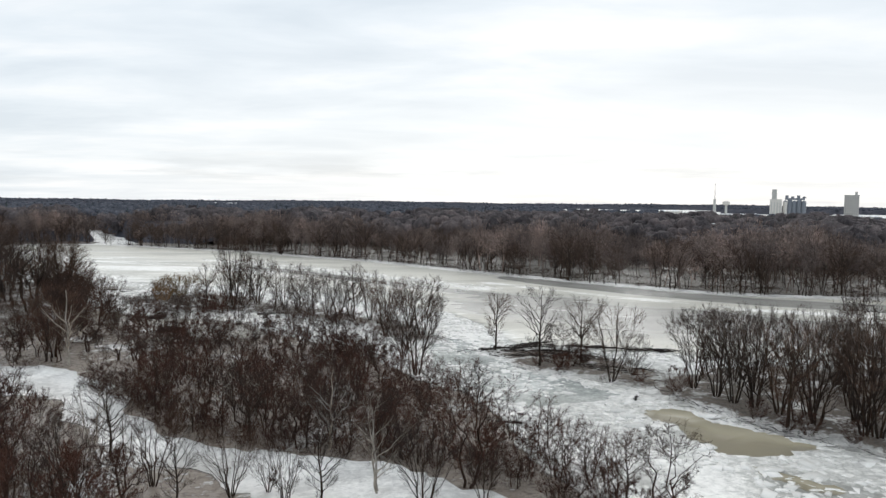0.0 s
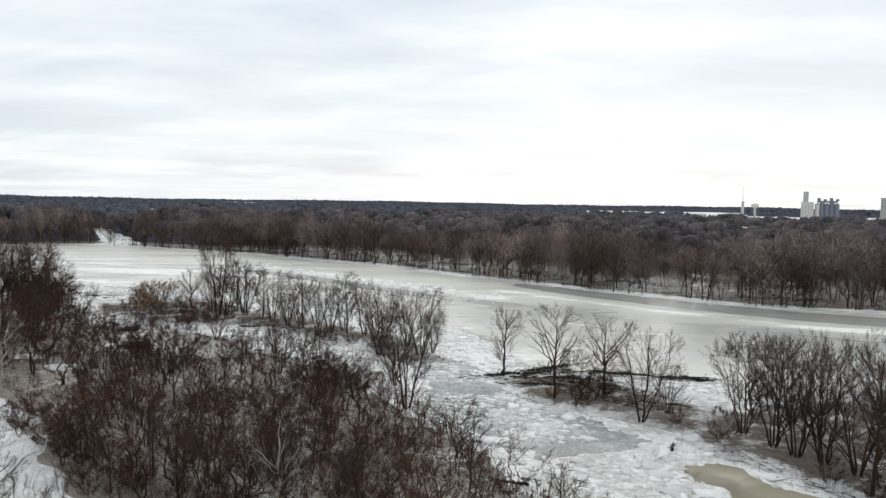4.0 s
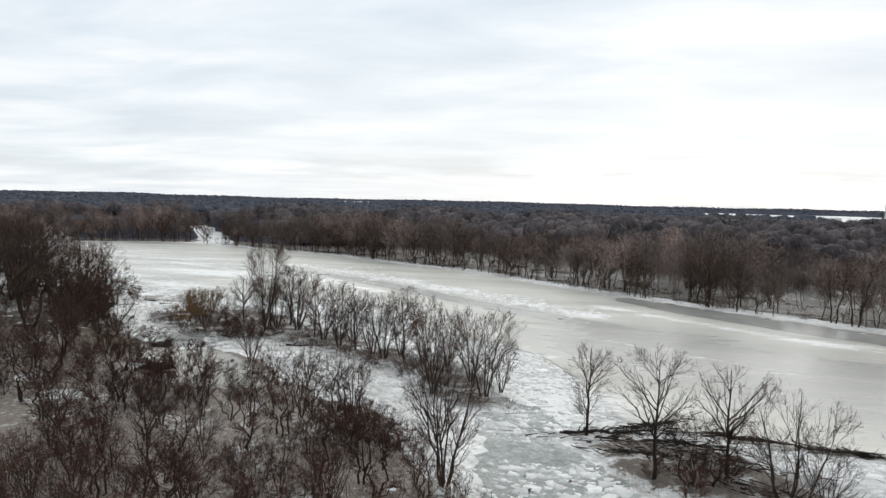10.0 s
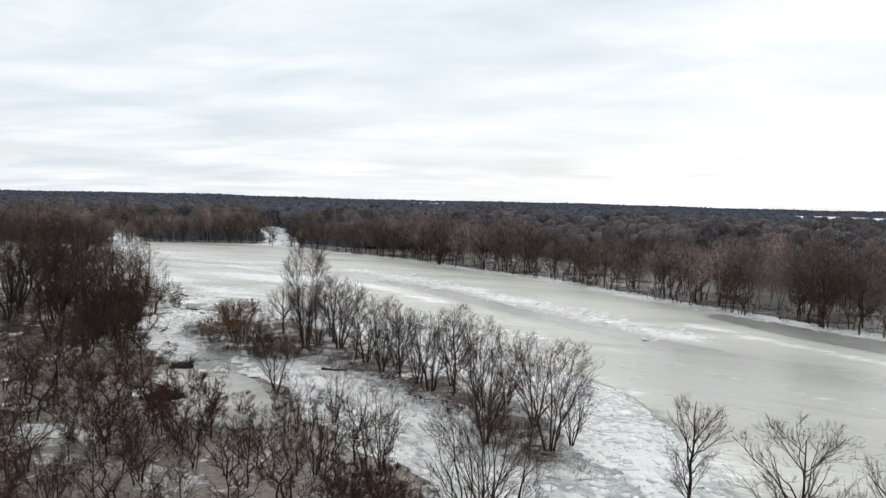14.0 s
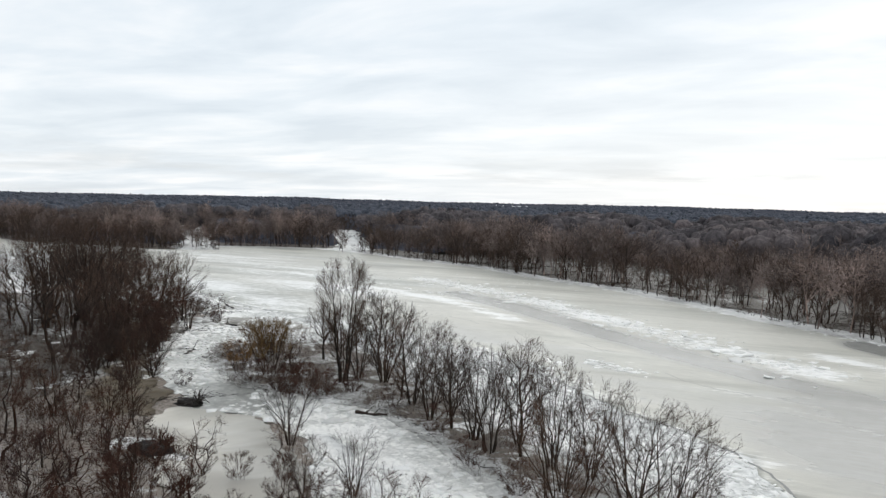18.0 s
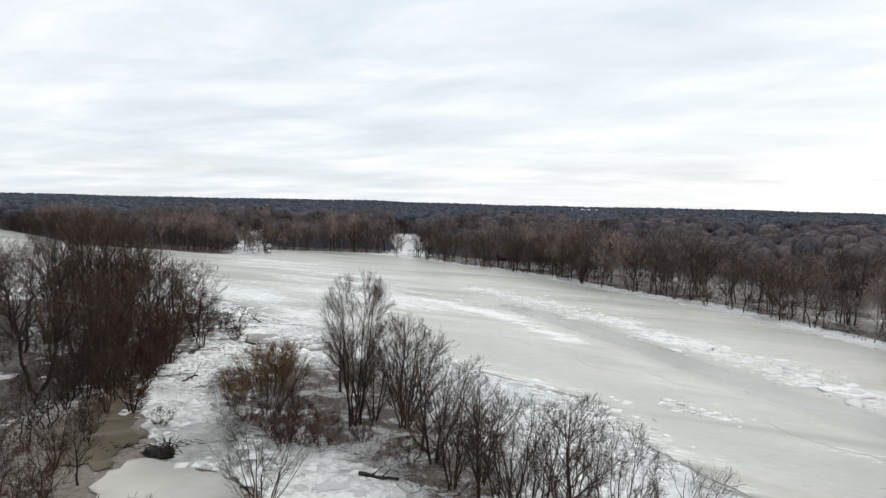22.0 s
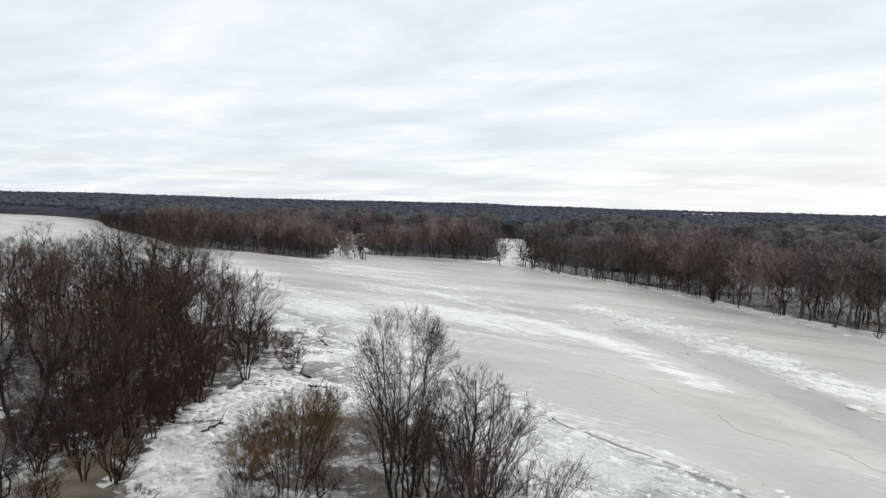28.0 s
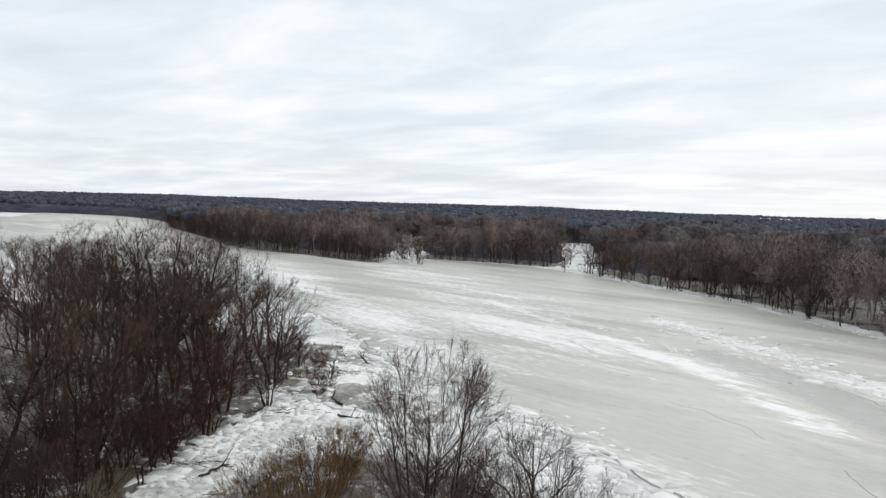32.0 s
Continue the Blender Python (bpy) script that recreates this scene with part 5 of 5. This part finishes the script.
brush("island_undergrowth", island_a, 1600, 1.8, 33, TWIG_MIX, "low bare brown stems along the long island")
brush("islet_undergrowth", island_b, 260, 1.2, 34, TWIG_MIX, "low bare stems and litter on the islet")
brush("wooded_island_undergrowth", island_c, 900, 1.7, 35, TWIG_MIX, "low bare brown stems under the island trees")
brush("near_undergrowth", [(-110, 98), (-60, 88), (-36, 70), (-20, 58), (-40, 50), (-110, 60)], 700, 2.2, 36, TWIG_MIX, "bare brown scrub stems beside the frozen backwater")


# ---- driftwood ----
def drift_log(x, y, way, length, r, z=0.3, stubs=4, seed=0, label="dark waterlogged driftwood trunk lying on the ice"):
    """A fallen trunk with its broken branches."""
    rng = np.random.default_rng(seed)
    d = np.array((math.cos(radians(way)), math.sin(radians(way)), 0.0))
    ob = new("driftwood_log")
    ob.location = (x, y, z)
    tagged(ob, label, "log", "driftwood")
    pts = [d * length * t + np.array((0, 0, 0.12 * math.sin(t * 5 + seed))) + rng.normal(0, 0.12, 3) * (1, 1, 0.3) for t in np.linspace(-0.5, 0.5, 8)]
    stem = Wood()
    stem.tube(pts, r, r * 0.45, 8)
    part("trunk", stem.mesh("trunk", LOGS), None, ob)
    for k in range(stubs):
        p, e = along(pts, rng.uniform(0.2, 0.95))
        w = Wood()
        w.tube(limb(rng, p, unit(aside(rng, e, rng.uniform(0.5, 1.1)) + UP * 0.35), rng.uniform(0.8, 2.6), 3, 0.2, 0.05), r * 0.4, r * 0.12, 5)
        part("branch_stub", w.mesh("branch_stub", LOGS), None, ob)
    return ob


for n, (x, y, way, length, r) in enumerate(((10.5, 143.2, 14, 6, 0.28), (16.5, 144.6, 28, 7, 0.24), (14, 140.6, -4, 5, 0.26), (20, 142, 20, 6, 0.24), (19, 148.2, 38, 5, 0.18), (25, 141, -24, 6, 0.22), (23, 137.5, 12, 5, 0.2), (15.5, 136.8, -18, 4, 0.2), (29, 145.8, -4, 6, 0.16), (36, 144.4, -16, 7, 0.16), (44, 142.6, -8, 6, 0.15), (20, 134, 40, 4, 0.18), (28, 134.5, -36, 5, 0.2), (31, 128, -50, 5, 0.18), (36, 126, -20, 4, 0.16))):
    drift_log(x, y, way, length, r, 0.34, 7, n)
drift_log(-46.3, 184.2, 10, 5, 0.26, 0.25, 3, 30, "dark log frozen into the channel ice")
drift_log(-126, 250.5, 150, 6, 0.22, 0.2, 4, 31, "dark log lying at the edge of the ice")
drift_log(-96, 203, 100, 4, 0.2, 0.2, 3, 32, "dark log lying at the edge of the ice")
drift_log(-88, 212, 60, 5, 0.2, 0.3, 4, 33, "dark log lying at the edge of the ice")
drift_log(30, 108, 70, 3, 0.18, 0.2, 3, 34, "dark branch frozen into the channel ice")
drift_log(9, 95, 150, 4, 0.2, 0.2, 4, 35, "dark log lying at the edge of the ice")


def debris(name, spots, count, seed, label, size=1.0):
    """Mats of dark sticks and broken branches lying flat."""
    rng = np.random.default_rng(seed)
    w = Wood()
    for x, y, way, rx, ry in spots:
        for _ in range(count):
            q = rng.normal(0, 0.5, 2) * (rx, ry)
            c, d = math.cos(radians(way)), math.sin(radians(way))
            a = radians(way) + rng.normal(0, 0.5)
            p = np.array((x + q[0] * c - q[1] * d, y + q[0] * d + q[1] * c, 0.28 + abs(rng.normal(0, 0.22))))
            e = np.array((math.cos(a), math.sin(a), rng.normal(0, 0.12)))
            ln = rng.gamma(3, 0.5) * size
            w.tube([p - e * ln / 2, p + e * ln / 2 + rng.normal(0, 0.06, 3)], rng.uniform(0.03, 0.11) * size, 0.02, 3)
    return tagged(new(name, w.mesh(name, LOGS)), label, "driftwood", kind="stuff")


debris("driftwood_sticks", [(15, 143.6, 16, 11, 1.4), (20, 140.6, 8, 11, 1.6), (19, 148.2, 34, 6, 0.8), (26, 136, -25, 9, 3.0), (17, 136.5, 0, 6, 1.6), (31, 145.4, -12, 7, 0.5), (43, 142.8, -12, 6, 0.4), (30, 126, -40, 8, 3.0)], 120, 3, "mats of dark sticks and broken branches on the islet")
debris("shore_sticks", [(-100, 200, 60, 8, 1.2), (-110, 218, 60, 9, 1.4), (-122, 238, 55, 9, 1.6), (-74, 178, 40, 8, 1.2), (-62, 188, 0, 12, 1.4), (-40, 183, -35, 14, 1.2), (-22, 170, -42, 14, 1.3), (-88, 205, 80, 8, 1.2), (46, 90, -50, 12, 1.5), (38, 104, -65, 10, 1.5), (8, 92, -70, 14, 1.2), (-5, 118, -50, 14, 1.3)], 90, 4, "dark sticks and litter along the edges of the ice", 0.5)


def root_ball(x, y, size, seed):
    """An uprooted stump: a clod of earth and a tangle of roots."""
    rng = np.random.default_rng(seed)
    ob = new("uprooted_stump")
    ob.location = (x, y, 0.05)
    tagged(ob, "dark uprooted stump with tangled roots beside the ice", "stump")
    bm = bmesh.new()
    bmesh.ops.create_icosphere(bm, subdivisions=3, radius=1)
    for v in bm.verts:
        k = 1 + 0.35 * noise.fractal(v.co * 1.7 + Vector((seed, 0, 0)), 0.8, 2, 4)
        v.co = Vector((v.co.x * size * 1.5 * k, v.co.y * size * 0.8 * k, max(-0.1, v.co.z * size * 0.45 * k)))
    part("earth_clod", bm, LOGS, ob)
    tangle = Wood()
    for _ in range(34):
        d = unit(rng.normal(size=3) + UP * 0.8)
        p = d * size * 0.35 + (size * 0.9, 0, 0.3)
        tangle.tube(limb(rng, p, d, size * rng.uniform(0.7, 1.5), 4, 0.35, -0.06), 0.07, 0.02, 3)
    part("root_mass", tangle.mesh("root_mass", LOGS), None, ob)
    return ob


root_ball(-72, 176.8, 1.7, 3)
root_ball(-62.5, 160.3, 2.0, 5)


drift_log(-108, 229.5, 160, 5.0, 0.22, 0.2, 5, 41)
drift_log(-101, 226, 25, 3.2, 0.16, 0.2, 3, 42)


# ---- broken ice ----
def slabs(name, places, label, mat=ICE_PIECE):
    """Tilted plates of ice with five to seven sides, as one object."""
    rng = np.random.default_rng(len(places))
    vs, fs, base = [], [], 0
    for x, y, size, z in places:
        n = int(rng.integers(5, 8))
        a = np.sort(rng.uniform(0, 6.28, n))
        r = size * rng.uniform(0.6, 1.1, n)
        tilt = rng.normal(0, 0.06, 2)
        px, py = r * np.cos(a) * rng.uniform(0.7, 1.3), r * np.sin(a)
        top = z + px * tilt[0] + py * tilt[1]
        vs += [np.stack([x + px, y + py, top], 1), np.stack([x + px * 1.04, y + py * 1.04, top - 0.16], 1)]
        for i in range(n):
            j = (i + 1) % n
            fs += [(base + i, base + n + i, base + n + j), (base + i, base + n + j, base + j)]
            if 0 < i < n - 1:
                fs.append((base, base + i, base + i + 1))
        base += 2 * n
    return tagged(new(name, flat_mesh(name, np.concatenate(vs), fs, mat)), label, "ice", kind="stuff")


rng = np.random.default_rng(77)
x, y = rng.uniform(-160, 70, 46000), rng.uniform(60, 275, 46000)
ok = inside(channel_line, x, y) & ~inside(river_line, x, y)
for poly in (island_a, island_b, island_c, pond_right):
    ok &= ~inside(poly, x, y)
ok &= np.array([noise.fractal((a * 0.05, b * 0.05, 9), 0.9, 2, 3) > -0.25 for a, b in zip(x, y)])
floes = [(a, b, s, 0.06 + 0.06 * s) for a, b, s in zip(x[ok], y[ok], rng.gamma(2.0, 0.22, ok.sum()) + 0.14)][:9000]
close = sorted((f for f in floes if -8 < f[0] < 34 and 88 < f[1] < 158), key=lambda f: -f[2])[:290]
PLATES = []
for k in range(14):
    n = 5 + k % 3
    ring = np.sort(rng.uniform(0, 6.28, n))
    size = rng.uniform(0.6, 1.1, n)
    flat = np.stack([size * np.cos(ring), size * np.sin(ring)], 1)
    v = np.concatenate([np.c_[flat, np.zeros(n)], np.c_[flat * 1.05, np.full(n, -0.16)]])
    f = [(0, i, i + 1) for i in range(1, n - 1)] + [q for i in range(n) for q in ((i, n + i, n + (i + 1) % n), (i, n + (i + 1) % n, (i + 1) % n))]
    PLATES.append(flat_mesh("ice_plate", v, f, PLATE))
for k, (a, b, size, z) in enumerate(close):
    ob = new("ice_plate", PLATES[k % 14])
    ob.parent = channel
    ob.matrix_world = Matrix.LocRotScale((a, b, z), Euler((rng.normal(0, 0.04), rng.normal(0, 0.04), rng.uniform(0, 6.28))), (size * rng.uniform(0.8, 1.3), size, 1))
close = set(close)
slabs("channel_floes", [f for f in floes if f not in close], "broken plates of white and grey ice in the channel")


def strewn(lines, count, spread, sizes, seed):
    rng = np.random.default_rng(seed)
    out = []
    for pts in lines:
        p = np.array(pts, float)
        for _ in range(count):
            i = rng.integers(0, len(p) - 1)
            q = p[i] + (p[i + 1] - p[i]) * rng.random() + rng.normal(0, spread, 2)
            out.append((q[0], q[1], rng.gamma(2, sizes) + 0.15, 0.12))
    return out


slabs("river_floes", strewn([WHITE_RIDGES[1][0]], 800, 4.2, 0.38, 1) + strewn([[(-116, 316), (-95, 310), (-85, 305)], [(-120, 368), (-60, 345), (-10, 318), (30, 278)], [(-26, 233), (-14, 227)]], 60, 1.2, 0.25, 2) + strewn([NEAR_EDGE[:8]], 260, 3.0, 0.35, 3), "ridges of broken ice plates on the frozen river")
gx, gy = rng.uniform(-160, -60, 900), rng.uniform(120, 250, 900)
ok = inside(grove_line, gx, gy) & np.array([noise.fractal((a * 0.08, b * 0.08, 21), 0.9, 2, 3) > 0.05 for a, b in zip(gx, gy)])
slabs("grove_floes", [(a, b, s, 0.1) for a, b, s in zip(gx[ok], gy[ok], rng.gamma(2.0, 0.4, ok.sum()) + 0.2)] + strewn([[(-88, 187), (-102, 201), (-109, 216), (-117, 230), (-128, 244)]], 150, 2.0, 0.4, 6), "stranded plates of white ice along the wooded shore")
slabs("bank_floes", strewn([FAR_BANK[2:14]], 420, 1.6, 0.35, 4), "shelf of stranded ice plates along the far bank")


def crack(pts, width, seed):
    """A wet dark seam where the river ice meets the shore ice."""
    p = spline(pts + pts[::-1][1:-1], 1.0)[: int(len(spline(pts + pts[::-1][1:-1], 1.0)) / 2)]
    d = np.gradient(p, axis=0)
    side = np.stack([-d[:, 1], d[:, 0]], 1) / (np.linalg.norm(d, axis=1, keepdims=True) + 1e-9)
    w = np.array([width * (0.55 + 0.9 * abs(noise.noise((x * 0.2, y * 0.2, seed)))) for x, y in p])[:, None]
    wob = np.array([noise.fractal((x * 0.25, y * 0.25, seed + 4), 0.8, 2, 4) for x, y in p])[:, None] * 0.8
    c = p + side * wob
    v = np.concatenate([np.c_[c - side * w, np.full(len(c), 0.072)], np.c_[c + side * w, np.full(len(c), 0.072)]])
    n = len(c)
    f = [t for i in range(n - 1) for t in ((i, i + 1, n + i + 1), (i, n + i + 1, n + i))]
    return tagged(new("ice_crack", flat_mesh("ice_crack", v, f, WET)), "dark wet crack along the edge of the river ice", "crack", kind="structure")


WET = muddy_water("dark_wet_ice", (0.13, 0.13, 0.122))
crack([(-70, 240), (-60, 234.5), (-38, 227.5), (-25, 212.5), (-14, 202.5), (-6, 197.5), (3, 187.5), (9, 173)], 0.28, 1)
crack([(-187, 280), (-157, 270), (-124, 255), (-93, 246.5)], 0.25, 2)
crack([(16, 149), (24, 146), (45, 142), (61, 139), (90, 134)], 0.3, 3)
for k, line in enumerate(([(-32, 250), (-27, 246), (-21, 244)], [(-75, 268), (-66, 266), (-58, 261)], [(-12, 230), (-5, 224), (3, 221)], [(-120, 300), (-110, 297), (-101, 290)], [(20, 196), (31, 190), (40, 188)], [(-48, 256), (-43, 250), (-36, 248)])):
    crack(line, 0.1, 10 + k)
crack([(-60, 300), (-48, 290), (-40, 286)], 0.15, 4)


# ---- town beyond the woods ----
def house(x, y, turn, w, d, h, wall_mat, roof_mat, base=0.0):
    ob = new("house")
    ob.matrix_world = pose(x, y, base, 0, 0, turn)
    tagged(ob, "small house with a pitched roof among bare trees", "house", "houses in the woods")
    bm = bmesh.new()
    box(bm, 0, 0, 0, w, d, h)
    part("wall", bm, wall_mat, ob)
    bm = bmesh.new()
    e, r = 0.5, d * 0.42
    a = [bm.verts.new(v) for v in ((-w / 2 - e, -d / 2 - e, h), (-w / 2 - e, d / 2 + e, h), (-w / 2 - e, 0, h + r), (w / 2 + e, -d / 2 - e, h), (w / 2 + e, d / 2 + e, h), (w / 2 + e, 0, h + r))]
    for f in ((0, 2, 1), (3, 4, 5), (0, 3, 5, 2), (1, 2, 5, 4), (0, 1, 4, 3)):
        bm.faces.new([a[i] for i in f])
    roof = part("roof", bm, roof_mat, ob, "snow-covered roof")
    for k in (-0.28, 0.0, 0.28):
        bm = bmesh.new()
        box(bm, k * w, -d / 2 - 0.02, h * 0.35, 1.2, 0.12, 1.4)
        part("window", bm, GLASS, ob)
    bm = bmesh.new()
    box(bm, w * 0.3, 0, h + r * 0.4, 0.7, 0.7, r * 0.9)
    part("chimney", bm, BRICK_WALL, roof)
    return ob


rng = random.Random(13)
for x, y in HOMES:
    house(x, y, rng.uniform(-30, 60), rng.uniform(10, 15), rng.uniform(9, 11), rng.uniform(9.5, 11), rng.choice((PALE_WALL, PALE_WALL, CONCRETE)), ROOF_SNOW)


def warehouse(az, dist, w, h):
    a = radians(az)
    x, y = -math.sin(a) * dist, math.cos(a) * dist
    ob = new("warehouse")
    ob.matrix_world = pose(x, y, float(hill(np.array([x]), np.array([y]))[0]), 0, 0, az)
    tagged(ob, "long low pale warehouse with a snowy roof", "warehouse", "warehouses at the edge of town")
    bm = bmesh.new()
    box(bm, 0, 0, 0, w, 30, h)
    part("wall", bm, PALE_WALL, ob)
    bm = bmesh.new()
    for k in range(int(w / 22)):
        rod(bm, -w / 2 + 11 + 22 * k, 0, h, 11, 2.2, 4, 2.0)
    part("roof", bm, ROOF_SNOW, ob, "snow-covered roof")
    for k in range(int(w / 14)):
        bm = bmesh.new()
        box(bm, -w / 2 + 7 + 14 * k, -15.1, 1.0, 4.5, 0.3, 4.5)
        part("loading_door", bm, STEEL, ob)


for az, dist, w, h in ((-22.5, 1250, 66, 10), (-27.5, 1300, 88, 10), (-17, 1480, 66, 11), (-33, 1200, 66, 10), (-19.5, 1380, 44, 10), (-5, 1850, 88, 10), (17, 2350, 110, 11), (26, 1950, 66, 10), (-30.5, 1350, 44, 9)):
    warehouse(az, dist, w, h)

mill = new("grain_mill")
mill.matrix_world = pose(432, 902, 0, 0, 0, -24.8) @ Matrix.Diagonal((0.82, 0.82, 0.96, 1))
tagged(mill, "pale concrete grain mill with dark steel silos and lift tower", "mill")
bm = bmesh.new()
box(bm, -16, 0, 0, 17, 16, 36)
part("main_block", bm, PALE_WALL, mill)
bm = bmesh.new()
box(bm, -18.5, 2, 36, 7, 7, 13)
part("lift_tower", bm, CONCRETE, mill)
for k in range(4):
    bm = bmesh.new()
    box(bm, -22 + 4 * k, -8.1, 6, 1.6, 0.3, 26)
    part("pilaster", bm, CONCRETE, mill)
for k in range(5):
    bm = bmesh.new()
    rod(bm, -3 + 6.4 * k, 0, 0, 3.35, 33 + (k % 2) * 2, 20)
    silo = part("silo", bm, STEEL if k else PALE_WALL, mill)
    bm = bmesh.new()
    rod(bm, -3 + 6.4 * k, 0, 33 + (k % 2) * 2, 3.4, 1.6, 20, 1.4)
    part("cap", bm, STEEL, silo)
bm = bmesh.new()
box(bm, 10, 0, 35.2, 27, 3, 2.4)
part("conveyor_gallery", bm, STEEL, mill)
for k in range(4):
    bm = bmesh.new()
    box(bm, -1 + 8 * k, 0, 37.6, 4.5, 3, 3.6 - 1.4 * (k % 2))
    part("roof_housing", bm, STEEL, mill)

block = new("apartment_block")
block.matrix_world = pose(440, 774, 0, 0, 0, -29.7) @ Matrix.Diagonal((0.82, 0.82, 1, 1))
tagged(block, "pale concrete apartment tower standing above the woods", "apartment tower")
bm = bmesh.new()
box(bm, 0, 0, 0, 17, 14, 38.5)
part("wall", bm, PALE_WALL, block)
bm = bmesh.new()
box(bm, 0, 0, 38.5, 17.6, 14.6, 0.8)
part("parapet", bm, CONCRETE, block)
bm = bmesh.new()
box(bm, 5, 0, 39.3, 3, 4, 3.5)
part("roof_housing", bm, CONCRETE, block)
for fl in range(13):
    for k in range(6):
        bm = bmesh.new()
        box(bm, -6.6 + 2.65 * k, -7.0, 2 + 2.8 * fl, 0.95, 0.16, 1.0)
        part("window", bm, GLASS, block)

mast = new("radio_mast")
mast.matrix_world = pose(364, 964, 0, 0, 0, -20.7)
tagged(mast, "slender lattice radio mast on a pale tower", "mast")
bm = bmesh.new()
rod(bm, 0, 0, 0, 2.6, 34, 12, 1.6)
part("tower", bm, CONCRETE, mast)
for k in range(3):
    bm = bmesh.new()
    rod(bm, math.cos(k * 2.1) * 0.7, math.sin(k * 2.1) * 0.7, 34, 0.16, 22, 6, 0.06)
    part("leg", bm, STEEL, mast)
for k in range(9):
    bm = bmesh.new()
    box(bm, 0, 0, 35.5 + 2.3 * k, 1.3, 1.3, 0.16)
    part("brace", bm, STEEL, mast)
tank = new("water_tank")
tank.matrix_world = pose(378, 960, 0)
tagged(tank, "pale round water tank on a stem", "water tank")
bm = bmesh.new()
rod(bm, 0, 0, 0, 1.6, 27, 12)
part("stem", bm, CONCRETE, tank)
bm = bmesh.new()
rod(bm, 0, 0, 26, 2.5, 2, 18, 5)
rod(bm, 0, 0, 28, 5, 2.5, 18, 4.6)
rod(bm, 0, 0, 30.5, 4.6, 1.4, 18, 1.0)
part("bowl", bm, PALE_WALL, tank)


# ---- evergreens ----
def evergreen(seed, rows=9):
    rng = np.random.default_rng(seed)
    w = Wood()
    w.tube([np.array((0, 0, -0.02)), np.array((0, 0, 0.98))], 0.014, 0.003, 4)
    for k in range(rows):
        z = 0.12 + 0.84 * k / rows
        r = 0.2 * (1 - z) + 0.02
        for _ in range(9):
            a = rng.uniform(0, 6.28)
            d = unit(np.array((math.cos(a), math.sin(a), rng.uniform(-0.45, 0.05))))
            w.sliver(np.array((0, 0, z + rng.uniform(-0.04, 0.04))), d, r * rng.uniform(0.7, 1.2), 0.05 * (1.2 - z), rng)
    return np.array(w.v), np.array(w.f)


rng = np.random.default_rng(9)
spots = []
for az, dist, n, spread in ((-12, 560, 12, 60), (-20, 640, 24, 90), (-27, 600, 24, 80), (-5, 620, 10, 70), (4, 680, 8, 60), (10, 760, 14, 60), (20, 1150, 12, 70), (31, 1000, 8, 60), (-16, 800, 26, 140), (-31, 700, 20, 90), (0, 1000, 16, 120), (15, 1000, 10, 90)):
    a = radians(az)
    spots.append(np.array((-math.sin(a) * dist, math.cos(a) * dist)) + rng.normal(0, spread, (n, 2)) * (1, 0.5))
spots = np.concatenate(spots)
spots = spots[free(spots[:, 0], spots[:, 1])]
woods("evergreens", np.c_[spots, hill(spots[:, 0], spots[:, 1])], rng.uniform(17, 25, len(spots)), 3, EVERGREEN, "dark evergreen trees among the leafless woods", [evergreen(i) for i in range(3)])
